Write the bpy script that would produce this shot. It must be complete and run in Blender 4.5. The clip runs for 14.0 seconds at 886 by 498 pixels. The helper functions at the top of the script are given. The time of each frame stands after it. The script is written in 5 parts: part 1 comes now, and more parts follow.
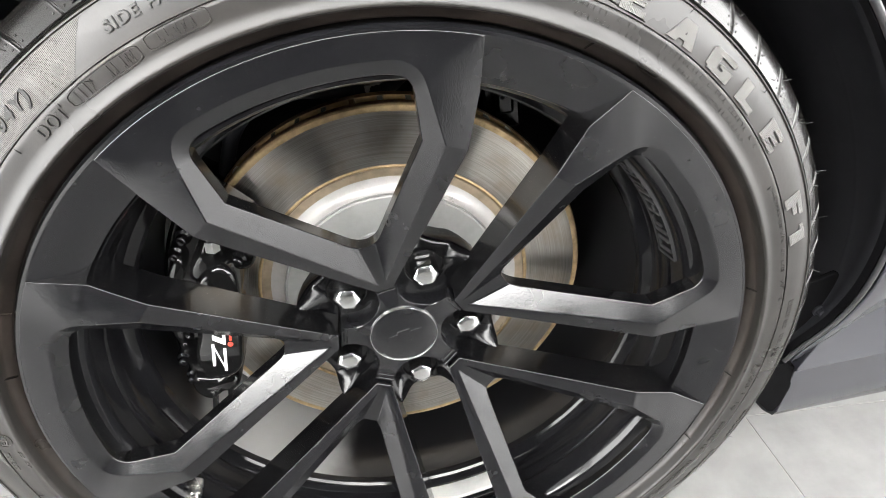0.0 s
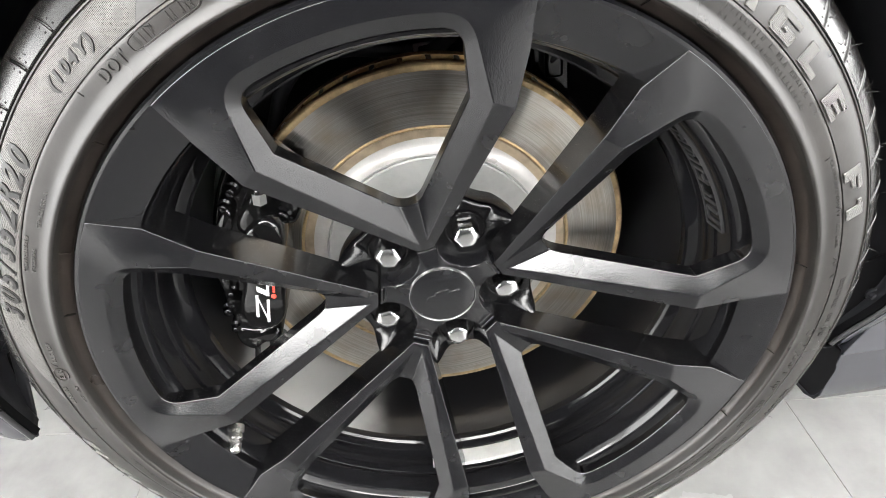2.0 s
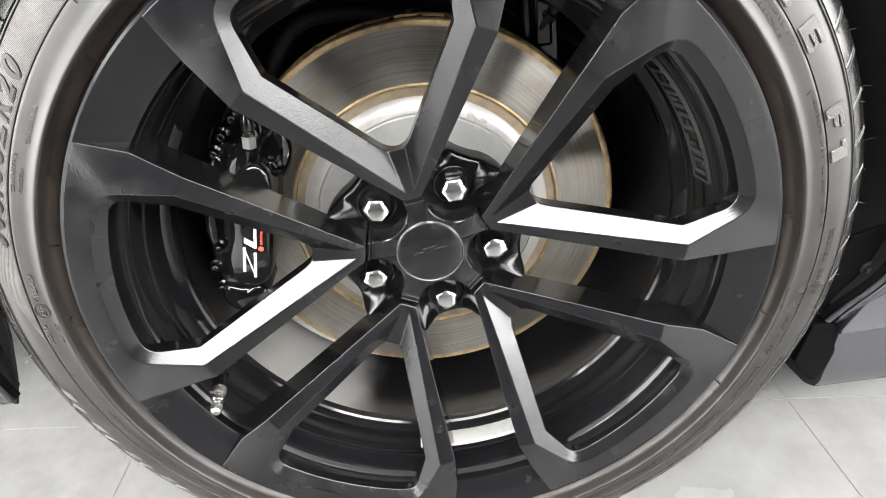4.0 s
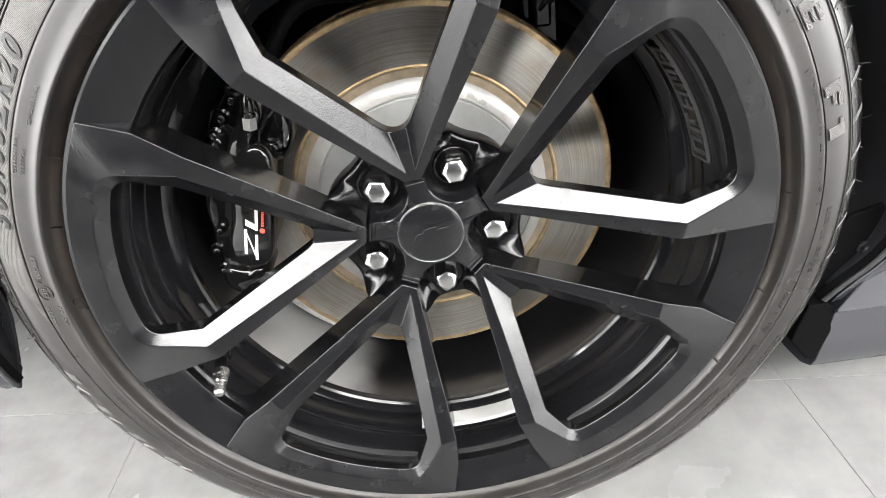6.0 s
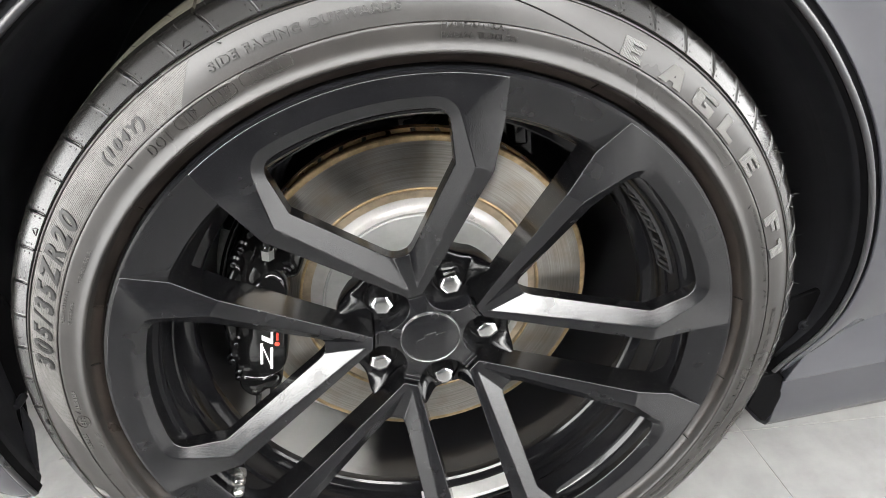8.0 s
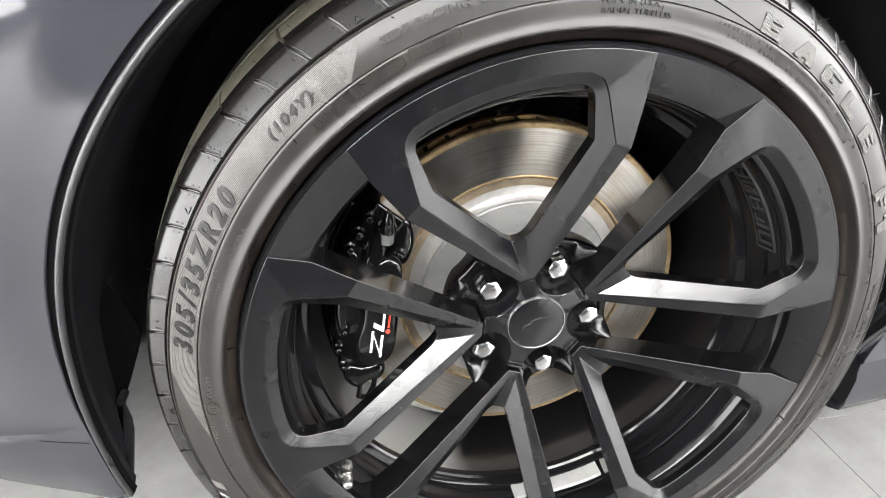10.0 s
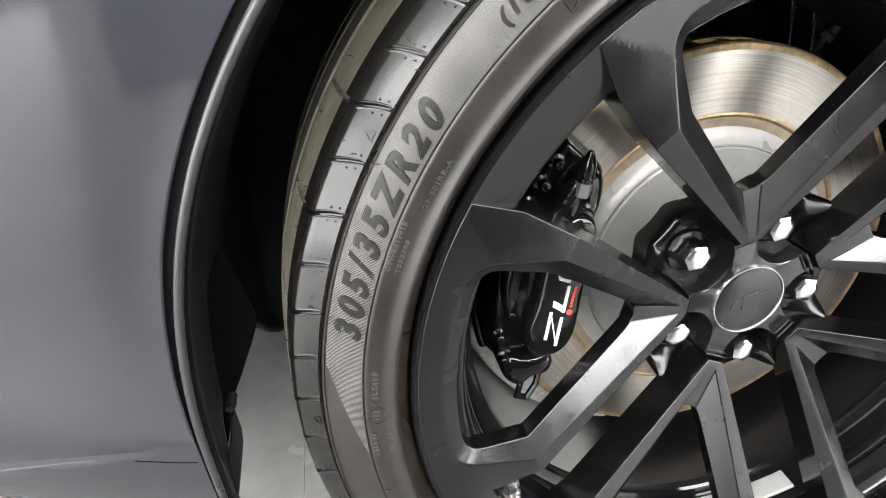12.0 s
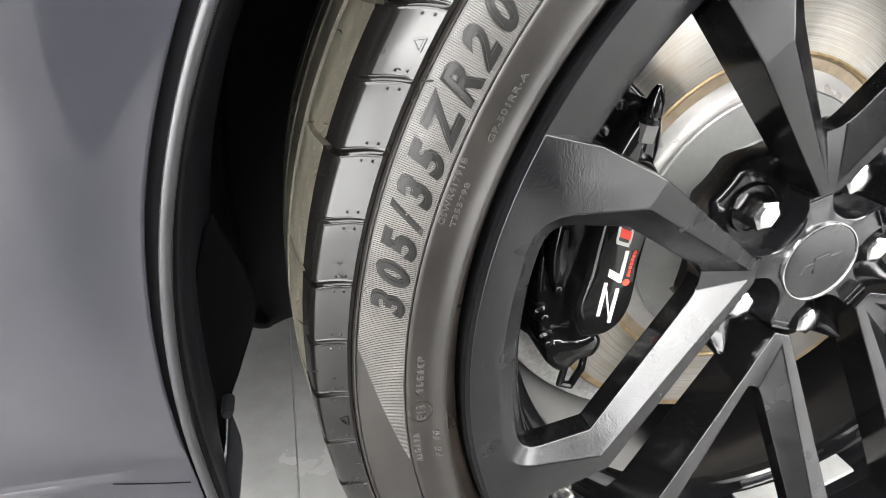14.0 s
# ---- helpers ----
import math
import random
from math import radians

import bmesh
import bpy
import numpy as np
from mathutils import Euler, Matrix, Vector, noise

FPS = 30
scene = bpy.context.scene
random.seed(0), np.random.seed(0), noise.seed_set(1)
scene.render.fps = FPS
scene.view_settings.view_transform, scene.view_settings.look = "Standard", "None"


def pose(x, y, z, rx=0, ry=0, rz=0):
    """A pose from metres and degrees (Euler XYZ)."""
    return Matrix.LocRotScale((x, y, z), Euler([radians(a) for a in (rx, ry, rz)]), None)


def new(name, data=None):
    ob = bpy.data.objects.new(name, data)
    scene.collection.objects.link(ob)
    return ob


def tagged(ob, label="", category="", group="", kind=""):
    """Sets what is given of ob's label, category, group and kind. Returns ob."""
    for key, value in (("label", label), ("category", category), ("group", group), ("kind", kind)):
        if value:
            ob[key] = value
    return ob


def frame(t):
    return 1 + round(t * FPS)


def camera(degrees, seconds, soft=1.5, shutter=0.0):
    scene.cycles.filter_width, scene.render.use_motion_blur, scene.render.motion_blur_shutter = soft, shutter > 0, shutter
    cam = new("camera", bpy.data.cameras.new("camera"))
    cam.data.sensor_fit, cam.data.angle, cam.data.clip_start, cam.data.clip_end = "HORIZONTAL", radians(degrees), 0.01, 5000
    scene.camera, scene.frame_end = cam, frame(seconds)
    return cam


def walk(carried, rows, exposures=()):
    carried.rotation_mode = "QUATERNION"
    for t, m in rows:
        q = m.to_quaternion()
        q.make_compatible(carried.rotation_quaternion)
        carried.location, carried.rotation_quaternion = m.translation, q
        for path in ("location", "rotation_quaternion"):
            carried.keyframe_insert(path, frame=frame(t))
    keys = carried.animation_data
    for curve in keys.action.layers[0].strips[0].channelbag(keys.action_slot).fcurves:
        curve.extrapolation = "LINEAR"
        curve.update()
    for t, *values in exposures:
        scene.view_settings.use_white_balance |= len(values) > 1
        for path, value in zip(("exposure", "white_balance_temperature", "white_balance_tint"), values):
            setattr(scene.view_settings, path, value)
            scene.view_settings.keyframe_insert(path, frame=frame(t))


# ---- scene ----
cam = camera(72.56, 14.0, soft=0.9)
# seconds, place in metres, turn in degrees
ROWS = [
    (0.0, 0.0124, -0.4122, 0.7091, 56.06, 6.59, -8.94),
    (0.5, 0.0101, -0.4120, 0.7066, 55.14, 6.75, -6.74),
    (1.0, 0.0128, -0.4154, 0.6995, 54.76, 6.72, -5.73),
    (1.5, 0.0128, -0.4166, 0.7006, 54.29, 6.77, -5.04),
    (2.0, 0.0080, -0.4195, 0.7008, 54.22, 6.66, -4.55),
    (2.2, 0.0082, -0.4205, 0.7028, 54.00, 6.58, -4.44),
    (2.3, 0.0222, -0.4433, 0.6611, 59.54, 6.24, -2.63),
    (2.5, 0.0218, -0.4402, 0.6611, 59.28, 6.16, -2.77),
    (3.0, 0.0186, -0.4412, 0.6580, 59.28, 6.19, -2.98),
    (3.5, 0.0169, -0.4531, 0.6474, 59.20, 6.20, -3.29),
    (4.0, 0.0127, -0.4661, 0.6275, 59.32, 6.23, -3.55),
    (4.2, 0.0131, -0.4738, 0.6159, 59.43, 6.23, -3.57),
    (6.3, 0.0050, -0.4722, 0.6273, 58.01, 6.44, -4.27),
    (6.5, 0.0018, -0.4748, 0.6486, 57.84, 6.26, -4.82),
    (7.0, 0.0087, -0.4610, 0.7116, 57.49, 6.38, -5.89),
    (7.2, 0.0061, -0.4647, 0.7262, 57.77, 6.37, -6.33),
    (9.3, -0.0822, -0.5018, 0.7298, 61.86, 6.23, -10.52),
    (9.5, -0.0966, -0.5048, 0.7279, 61.86, 6.28, -10.17),
    (10.0, -0.1471, -0.4830, 0.7143, 61.74, 6.18, -10.71),
    (10.5, -0.1940, -0.4851, 0.7092, 61.70, 6.27, -10.76),
    (11.0, -0.2245, -0.4640, 0.6810, 61.43, 6.35, -11.08),
    (11.5, -0.2635, -0.4099, 0.6396, 61.69, 6.70, -11.01),
    (12.0, -0.2819, -0.3576, 0.6440, 61.63, 7.07, -11.12),
    (12.5, -0.2891, -0.3251, 0.6377, 61.62, 7.30, -11.68),
    (13.0, -0.2895, -0.3124, 0.6322, 61.56, 7.30, -12.56),
    (13.5, -0.3075, -0.3149, 0.6306, 61.66, 7.36, -13.15),
    (14.0, -0.3206, -0.2961, 0.5954, 61.28, 7.26, -14.83),
]
walk(cam, [(t, pose(x, y, z, rx, ry, rz)) for t, x, y, z, rx, ry, rz in ROWS], exposures=[(0.0, 0.54), (3.0, 0.56), (4.2, 0.63), (6.4, 0.46), (7.2, 0.33), (9.5, 0.40), (10.5, 0.42), (11.9, 0.27), (13.0, 0.46), (14.0, 0.50)])

# ---- light ----
HZ = 0.353          # height of the wheel's centre over the floor
V0 = 98.38          # direction of the first V spoke, degrees

world = bpy.data.worlds.new("world")
scene.world = world
world.use_nodes = True
world.node_tree.nodes["Background"].inputs["Color"].default_value = (0.9, 0.95, 1.0, 1)
world.node_tree.nodes["Background"].inputs["Strength"].default_value = 0.02


# ---- materials ----
def material(name, base, rough, metal=0.0, coat=0.0, spec=0.5):
    m = bpy.data.materials.new(name)
    m.use_nodes = True
    b = m.node_tree.nodes["Principled BSDF"]
    b.inputs["Base Color"].default_value = (*base, 1)
    b.inputs["Roughness"].default_value = rough
    b.inputs["Metallic"].default_value = metal
    b.inputs["Coat Weight"].default_value = coat
    b.inputs["Coat Roughness"].default_value = 0.05
    b.inputs["Specular IOR Level"].default_value = spec
    return m, m.node_tree.nodes, m.node_tree.links, b


def node(nodes, kind, **settings):
    n = nodes.new(kind)
    for key, value in settings.items():
        n.inputs[key].default_value = value
    return n


def grain(m, nodes, links, b, scale, low, high, rough=None, bump=0.0, bump_scale=None, distance=0.001):
    """Colour that wanders between two tones, roughness that wanders, and a fine relief."""
    co = nodes.new("ShaderNodeTexCoord")
    n1 = node(nodes, "ShaderNodeTexNoise", Scale=scale, Detail=8.0, Roughness=0.6)
    links.new(co.outputs["Object"], n1.inputs["Vector"])
    ramp = nodes.new("ShaderNodeValToRGB")
    ramp.color_ramp.elements[0].position, ramp.color_ramp.elements[1].position = 0.3, 0.7
    ramp.color_ramp.elements[0].color, ramp.color_ramp.elements[1].color = (*low, 1), (*high, 1)
    links.new(n1.outputs["Fac"], ramp.inputs["Fac"])
    links.new(ramp.outputs["Color"], b.inputs["Base Color"])
    if rough:
        n2 = node(nodes, "ShaderNodeTexNoise", Scale=scale * 0.35, Detail=5.0)
        links.new(co.outputs["Object"], n2.inputs["Vector"])
        mr = node(nodes, "ShaderNodeMapRange", **{"From Min": 0.3, "From Max": 0.7, "To Min": rough[0], "To Max": rough[1]})
        links.new(n2.outputs["Fac"], mr.inputs["Value"])
        links.new(mr.outputs["Result"], b.inputs["Roughness"])
    if bump:
        n3 = node(nodes, "ShaderNodeTexNoise", Scale=bump_scale, Detail=3.0)
        links.new(co.outputs["Object"], n3.inputs["Vector"])
        bp = node(nodes, "ShaderNodeBump", Strength=bump, Distance=distance)
        links.new(n3.outputs["Fac"], bp.inputs["Height"])
        links.new(bp.outputs["Normal"], b.inputs["Normal"])
    return m


def simple(name, base, rough, spread=0.15, scale=40.0, metal=0.0, coat=0.0, spec=0.5, bump=0.0, bump_scale=400.0, distance=0.0005, vary=0.25):
    m, n, l, b = material(name, base, rough, metal, coat, spec)
    lo = tuple(c * (1 - spread) for c in base)
    hi = tuple(min(1, c * (1 + spread)) for c in base)
    return grain(m, n, l, b, scale, lo, hi, (rough * (1 - vary), min(1, rough * (1 + vary))), bump, bump_scale, distance)



def specks(m, amount=0.68, size=900.0, colour=(0.22, 0.2, 0.18)):
    """Dust: sparse pale grains over the base colour."""
    nodes, links = m.node_tree.nodes, m.node_tree.links
    b = nodes["Principled BSDF"]
    co = nodes.new("ShaderNodeTexCoord")
    n = node(nodes, "ShaderNodeTexNoise", Scale=size, Detail=2.0)
    big = node(nodes, "ShaderNodeTexNoise", Scale=26.0, Detail=4.0)
    links.new(co.outputs["Object"], n.inputs["Vector"])
    links.new(co.outputs["Object"], big.inputs["Vector"])
    add = nodes.new("ShaderNodeMath")
    add.operation = "MULTIPLY_ADD"
    links.new(big.outputs["Fac"], add.inputs[0])
    add.inputs[1].default_value = 0.1
    links.new(n.outputs["Fac"], add.inputs[2])
    mr = node(nodes, "ShaderNodeMapRange", **{"From Min": amount + 0.12, "From Max": amount + 0.2})
    links.new(add.outputs[0], mr.inputs["Value"])
    mix = nodes.new("ShaderNodeMix")
    mix.data_type = "RGBA"
    links.new(mr.outputs["Result"], mix.inputs[0])
    links.new(b.inputs["Base Color"].links[0].from_socket, mix.inputs[6])
    mix.inputs[7].default_value = (*colour, 1)
    links.new(mix.outputs[2], b.inputs["Base Color"])
    return m


def wheel_polar(nodes, links):
    """Radius from the axle and turn round it, as sockets."""
    co = nodes.new("ShaderNodeTexCoord")
    sep = nodes.new("ShaderNodeSeparateXYZ")
    links.new(co.outputs["Object"], sep.inputs[0])
    dz = nodes.new("ShaderNodeMath")
    dz.operation = "SUBTRACT"
    links.new(sep.outputs["Z"], dz.inputs[0])
    dz.inputs[1].default_value = HZ
    turn = nodes.new("ShaderNodeMath")
    turn.operation = "ARCTAN2"
    links.new(dz.outputs[0], turn.inputs[0])
    links.new(sep.outputs["X"], turn.inputs[1])
    com = nodes.new("ShaderNodeCombineXYZ")
    links.new(sep.outputs["X"], com.inputs[0])
    links.new(dz.outputs[0], com.inputs[1])
    ln = nodes.new("ShaderNodeVectorMath")
    ln.operation = "LENGTH"
    links.new(com.outputs[0], ln.inputs[0])
    return ln.outputs["Value"], turn.outputs[0], sep.outputs["Y"]


def turned(name, base, rough, tint, rings=900.0, aniso=0.6, stain=0.5):
    """Metal turned on a lathe: rings, a radial sheen and stains."""
    m, nodes, links, b = material(name, base, rough, 1.0)
    r, turn, y = wheel_polar(nodes, links)
    com = nodes.new("ShaderNodeCombineXYZ")
    k = nodes.new("ShaderNodeMath")
    k.operation = "MULTIPLY"
    links.new(r, k.inputs[0])
    k.inputs[1].default_value = rings
    links.new(k.outputs[0], com.inputs[0])
    links.new(turn, com.inputs[1])
    n = node(nodes, "ShaderNodeTexNoise", Scale=1.0, Detail=4.0, Roughness=0.7)
    links.new(com.outputs[0], n.inputs["Vector"])
    co = nodes.new("ShaderNodeTexCoord")
    n2 = node(nodes, "ShaderNodeTexNoise", Scale=28.0, Detail=6.0)
    links.new(co.outputs["Object"], n2.inputs["Vector"])
    ramp = nodes.new("ShaderNodeValToRGB")
    ramp.color_ramp.elements[0].position, ramp.color_ramp.elements[1].position = 0.25, 0.72
    ramp.color_ramp.elements[0].color, ramp.color_ramp.elements[1].color = (*(c * 0.42 for c in base), 1), (*base, 1)
    links.new(n.outputs["Fac"], ramp.inputs["Fac"])
    mix = nodes.new("ShaderNodeMix")
    mix.data_type = "RGBA"
    mr = node(nodes, "ShaderNodeMapRange", **{"From Min": 0.45, "From Max": 0.75, "To Max": stain})
    links.new(n2.outputs["Fac"], mr.inputs["Value"])
    links.new(mr.outputs["Result"], mix.inputs[0])
    links.new(ramp.outputs["Color"], mix.inputs[6])
    mix.inputs[7].default_value = (*tint, 1)
    links.new(mix.outputs[2], b.inputs["Base Color"])
    bp = node(nodes, "ShaderNodeBump", Strength=0.25, Distance=0.0003)
    links.new(n.outputs["Fac"], bp.inputs["Height"])
    links.new(bp.outputs["Normal"], b.inputs["Normal"])
    tg = nodes.new("ShaderNodeTangent")
    tg.direction_type, tg.axis = "RADIAL", "Y"
    links.new(tg.outputs[0], b.inputs["Tangent"])
    b.inputs["Anisotropic"].default_value = aniso
    b.inputs["Anisotropic Rotation"].default_value = 0.25
    return m


def hatched(name, base, rough, lines):
    """Rubber with fine radial ribs."""
    m = simple(name, base, rough, scale=25)
    nodes, links = m.node_tree.nodes, m.node_tree.links
    b = nodes["Principled BSDF"]
    r, turn, y = wheel_polar(nodes, links)
    k = nodes.new("ShaderNodeMath")
    k.operation = "MULTIPLY"
    links.new(turn, k.inputs[0])
    k.inputs[1].default_value = lines
    si = nodes.new("ShaderNodeMath")
    si.operation = "SINE"
    links.new(k.outputs[0], si.inputs[0])
    bp = node(nodes, "ShaderNodeBump", Strength=1.0, Distance=0.0011)
    links.new(si.outputs[0], bp.inputs["Height"])
    links.new(bp.outputs["Normal"], b.inputs["Normal"])
    return m


def lit_stretch(name):
    """Dark barrel paint; light on one stretch of the turn is put in as paler colour."""
    m, nodes, links, b = material(name, (0.01, 0.01, 0.01), 0.3, spec=0.4)
    r, turn, y = wheel_polar(nodes, links)
    co = nodes.new("ShaderNodeTexCoord")
    n = node(nodes, "ShaderNodeTexNoise", Scale=14.0, Detail=5.0)
    links.new(co.outputs["Object"], n.inputs["Vector"])
    wander = nodes.new("ShaderNodeMath")
    wander.operation = "MULTIPLY_ADD"
    links.new(n.outputs["Fac"], wander.inputs[0])
    wander.inputs[1].default_value = 0.25
    links.new(turn, wander.inputs[2])
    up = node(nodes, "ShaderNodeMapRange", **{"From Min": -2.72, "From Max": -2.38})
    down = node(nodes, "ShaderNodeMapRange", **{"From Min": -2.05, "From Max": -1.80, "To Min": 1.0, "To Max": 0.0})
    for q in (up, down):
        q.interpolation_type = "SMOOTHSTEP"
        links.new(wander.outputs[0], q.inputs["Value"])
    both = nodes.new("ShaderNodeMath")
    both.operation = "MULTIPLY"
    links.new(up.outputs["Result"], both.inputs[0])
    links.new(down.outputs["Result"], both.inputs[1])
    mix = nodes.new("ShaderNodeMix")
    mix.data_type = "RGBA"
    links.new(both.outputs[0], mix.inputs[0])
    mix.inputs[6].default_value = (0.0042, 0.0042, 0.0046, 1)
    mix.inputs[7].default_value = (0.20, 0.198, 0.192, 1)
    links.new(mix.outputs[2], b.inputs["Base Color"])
    return m


SATIN = specks(simple("satin_black_paint", (0.0042, 0.0042, 0.0048), 0.21, spec=0.60, scale=90, vary=0.5, bump=0.16, bump_scale=650.0, distance=0.0004), 0.675, 1300.0)
GLOSS = specks(simple("gloss_black_paint", (0.002, 0.002, 0.0022), 0.14, scale=50, spec=0.28), 0.625, 1300.0)
HUB = specks(simple("hub_black_paint", (0.002, 0.002, 0.0023), 0.18, scale=50, spec=0.30), 0.64, 1300.0)
BARREL = simple("barrel_black_paint", (0.0045, 0.0045, 0.005), 0.12, scale=30, vary=0.35, spec=0.32)
# lower left of the barrel's back is coloured pale, as if lit
BARREL_IN = lit_stretch("part_lit_barrel_paint")
RUBBER = simple("dressed_rubber", (0.0050, 0.0047, 0.0043), 0.19, bump=0.05, bump_scale=500.0, distance=0.0002, scale=25, spread=0.3, vary=0.25, spec=0.36)
SIDEWALL = specks(simple("sidewall_rubber", (0.0138, 0.0126, 0.0115), 0.32, bump=0.12, bump_scale=600.0, distance=0.0003, scale=22, spread=0.4, vary=0.25, spec=0.35), 0.685, 800.0, (0.10, 0.09, 0.08))
LETTER = simple("smooth_black_rubber", (0.008, 0.0078, 0.0075), 0.35, scale=30, spec=0.2)
# these three carry the light caught by ribs and letters as paler colour
HATCH = simple("lit_rib_rubber", (0.078, 0.076, 0.072), 0.5, scale=60, spread=0.25, spec=0.25)
CODE = simple("lit_moulded_rubber", (0.036, 0.035, 0.033), 0.4, scale=60, spec=0.35)
BLOCK = hatched("lit_hatched_rubber", (0.16, 0.157, 0.15), 0.5, 1650.0)
DASH = simple("pale_moulded_rubber", (0.15, 0.147, 0.14), 0.5, spread=0.1)
TREAD = specks(simple("dusty_tread_rubber", (0.075, 0.069, 0.050), 0.6, spread=0.35, bump=0.25, bump_scale=500.0, scale=70), 0.60, 900.0, (0.5, 0.46, 0.36))
EDGE = specks(simple("dusty_shoulder_rubber", (0.045, 0.041, 0.031), 0.45, spread=0.6, bump=0.2, bump_scale=500.0, scale=120), 0.56, 900.0, (0.4, 0.36, 0.28))
BEAD = simple("dull_bead_rubber", (0.016, 0.0128, 0.0108), 0.36, bump=0.3, bump_scale=70.0, scale=30, spread=0.6, spec=0.4, distance=0.001)
PAINT = simple("grey_body_paint", (0.0165, 0.017, 0.0215), 0.45, spec=0.15, coat=1.0, scale=9, spread=0.16, vary=0.1, bump=0.03, bump_scale=16.0, distance=0.002)
# the clear coat has a slight unevenness of its own
_n, _l = PAINT.node_tree.nodes, PAINT.node_tree.links
_co = _n.new("ShaderNodeTexCoord")
_wave = node(_n, "ShaderNodeTexNoise", Scale=13.0, Detail=4.0, Roughness=0.55)
_relief = node(_n, "ShaderNodeBump", Strength=0.045, Distance=0.004)
_l.new(_co.outputs["Object"], _wave.inputs["Vector"])
_l.new(_wave.outputs["Fac"], _relief.inputs["Height"])
for _b in _n:
    if _b.type == "BSDF_PRINCIPLED":
        _l.new(_relief.outputs["Normal"], _b.inputs["Coat Normal"])
PLASTIC = simple("black_plastic", (0.0095, 0.0097, 0.0112), 0.45, scale=30, spec=0.16, bump=0.1, bump_scale=600.0)
LIP = simple("satin_lip", (0.022, 0.022, 0.0235), 0.34, scale=30, spec=0.5)
STEEL = turned("turned_steel", (0.48, 0.457, 0.42), 0.31, (0.26, 0.205, 0.14), aniso=0.85, stain=0.65)
HAT = simple("disc_hat_coating", (0.20, 0.20, 0.194), 0.42, metal=0.1, scale=40, spread=0.12)
HAT_EDGE = simple("polished_hat_edge", (0.31, 0.30, 0.287), 0.32, metal=0.2, scale=60, spread=0.1)
HAT_BAND = simple("brownish_hat_band", (0.25, 0.20, 0.14), 0.4, metal=0.4, scale=50, spread=0.3)
RUST = simple("rusty_steel", (0.30, 0.19, 0.09), 0.5, spread=0.5, scale=90, metal=0.6)
GOLD = simple("tan_rust_line", (0.33, 0.24, 0.13), 0.42, spread=0.35, scale=120, metal=0.6)
CHROME = simple("chrome", (0.72, 0.72, 0.72), 0.2, metal=1.0, spread=0.03)
BRIGHT = simple("zinc_metal", (0.7, 0.69, 0.66), 0.3, metal=1.0, spread=0.1)
ZINC = simple("dull_zinc", (0.30, 0.30, 0.29), 0.4, metal=0.7)
WEIGHT = simple("pale_zinc_weight", (0.46, 0.46, 0.45), 0.42, metal=0.15, scale=60, spread=0.08)
MARK = simple("dark_grey_paint", (0.016, 0.016, 0.0165), 0.42, spec=0.4)
# darker copy of the liner's plastic, with shade put into its colour
SHADED_PLASTIC = simple("shaded_black_plastic", (0.0022, 0.0022, 0.0024), 0.8, scale=30, spec=0.03, bump=0.1, bump_scale=600.0)
PLATE = specks(simple("dull_grey_plate", (0.50, 0.495, 0.475), 0.5, metal=0.0, spread=0.25, scale=240, bump=0.15, bump_scale=700.0, distance=0.0003), 0.64, 1200.0, (0.7, 0.69, 0.66))
WHITE = simple("white_print", (0.50, 0.50, 0.485), 0.4, spread=0.03)
RED = simple("red_print", (0.62, 0.05, 0.03), 0.4, spread=0.05)
TILE = simple("floor_tile", (0.178, 0.177, 0.173), 0.22, spread=0.13, scale=16, bump=0.06, bump_scale=70, vary=0.3)
GROUT = simple("grout", (0.185, 0.177, 0.169), 0.8, scale=80)
WALLP = simple("wall_paint", (0.78, 0.78, 0.78), 0.6, spread=0.03, scale=3)
WALLG = simple("dark_pier_paint", (0.11, 0.11, 0.115), 0.6, spread=0.05, scale=3)
WALLD = simple("charcoal_wall_paint", (0.10, 0.10, 0.105), 0.6, spread=0.05, scale=3)
DARK_BLOCK = simple("dark_block_paint", (0.035, 0.035, 0.037), 0.6, spread=0.05, scale=3)
DARK = simple("dark_skirting", (0.05, 0.06, 0.09), 0.4)
SEAM = simple("dark_seam", (0.003, 0.003, 0.0035), 0.6, spec=0.06)


def glow(name, strength, colour=(1, 1, 1)):
    m = bpy.data.materials.new(name)
    m.use_nodes = True
    m.node_tree.nodes.clear()
    e = m.node_tree.nodes.new("ShaderNodeEmission")
    o = m.node_tree.nodes.new("ShaderNodeOutputMaterial")
    e.inputs["Strength"].default_value = strength
    e.inputs["Color"].default_value = (*colour, 1)
    m.node_tree.links.new(e.outputs[0], o.inputs[0])
    return m


LED = glow("light_panel", 27.0, (1.0, 0.99, 0.972))
DAY = glow("daylight", 12.8, (1.0, 0.995, 0.985))


# ---- building helpers ----
def part(name, bm, mat, parent=None, label="", smooth=False):
    """Links a bmesh as one mesh object."""
    me = bpy.data.meshes.new(name)
    bmesh.ops.recalc_face_normals(bm, faces=bm.faces)
    bm.to_mesh(me)
    bm.free()
    for mm in (mat if isinstance(mat, (list, tuple)) else [mat]):
        me.materials.append(mm)
    if smooth:
        me.polygons.foreach_set("use_smooth", [True] * len(me.polygons))
        me.set_sharp_from_angle(angle=radians(smooth if smooth is not True else 35))
    ob = new(name, me)
    ob.parent = parent
    if label:
        tagged(ob, label)
    return ob


def bevel(ob, width, segments=2, angle=25):
    m = ob.modifiers.new("bevel", "BEVEL")
    m.width, m.segments, m.limit_method, m.angle_limit = width, segments, "ANGLE", radians(angle)
    m.harden_normals = True
    ob.data.polygons.foreach_set("use_smooth", [True] * len(ob.data.polygons))
    for e in ob.data.edges:
        e.use_edge_sharp = False
    return ob


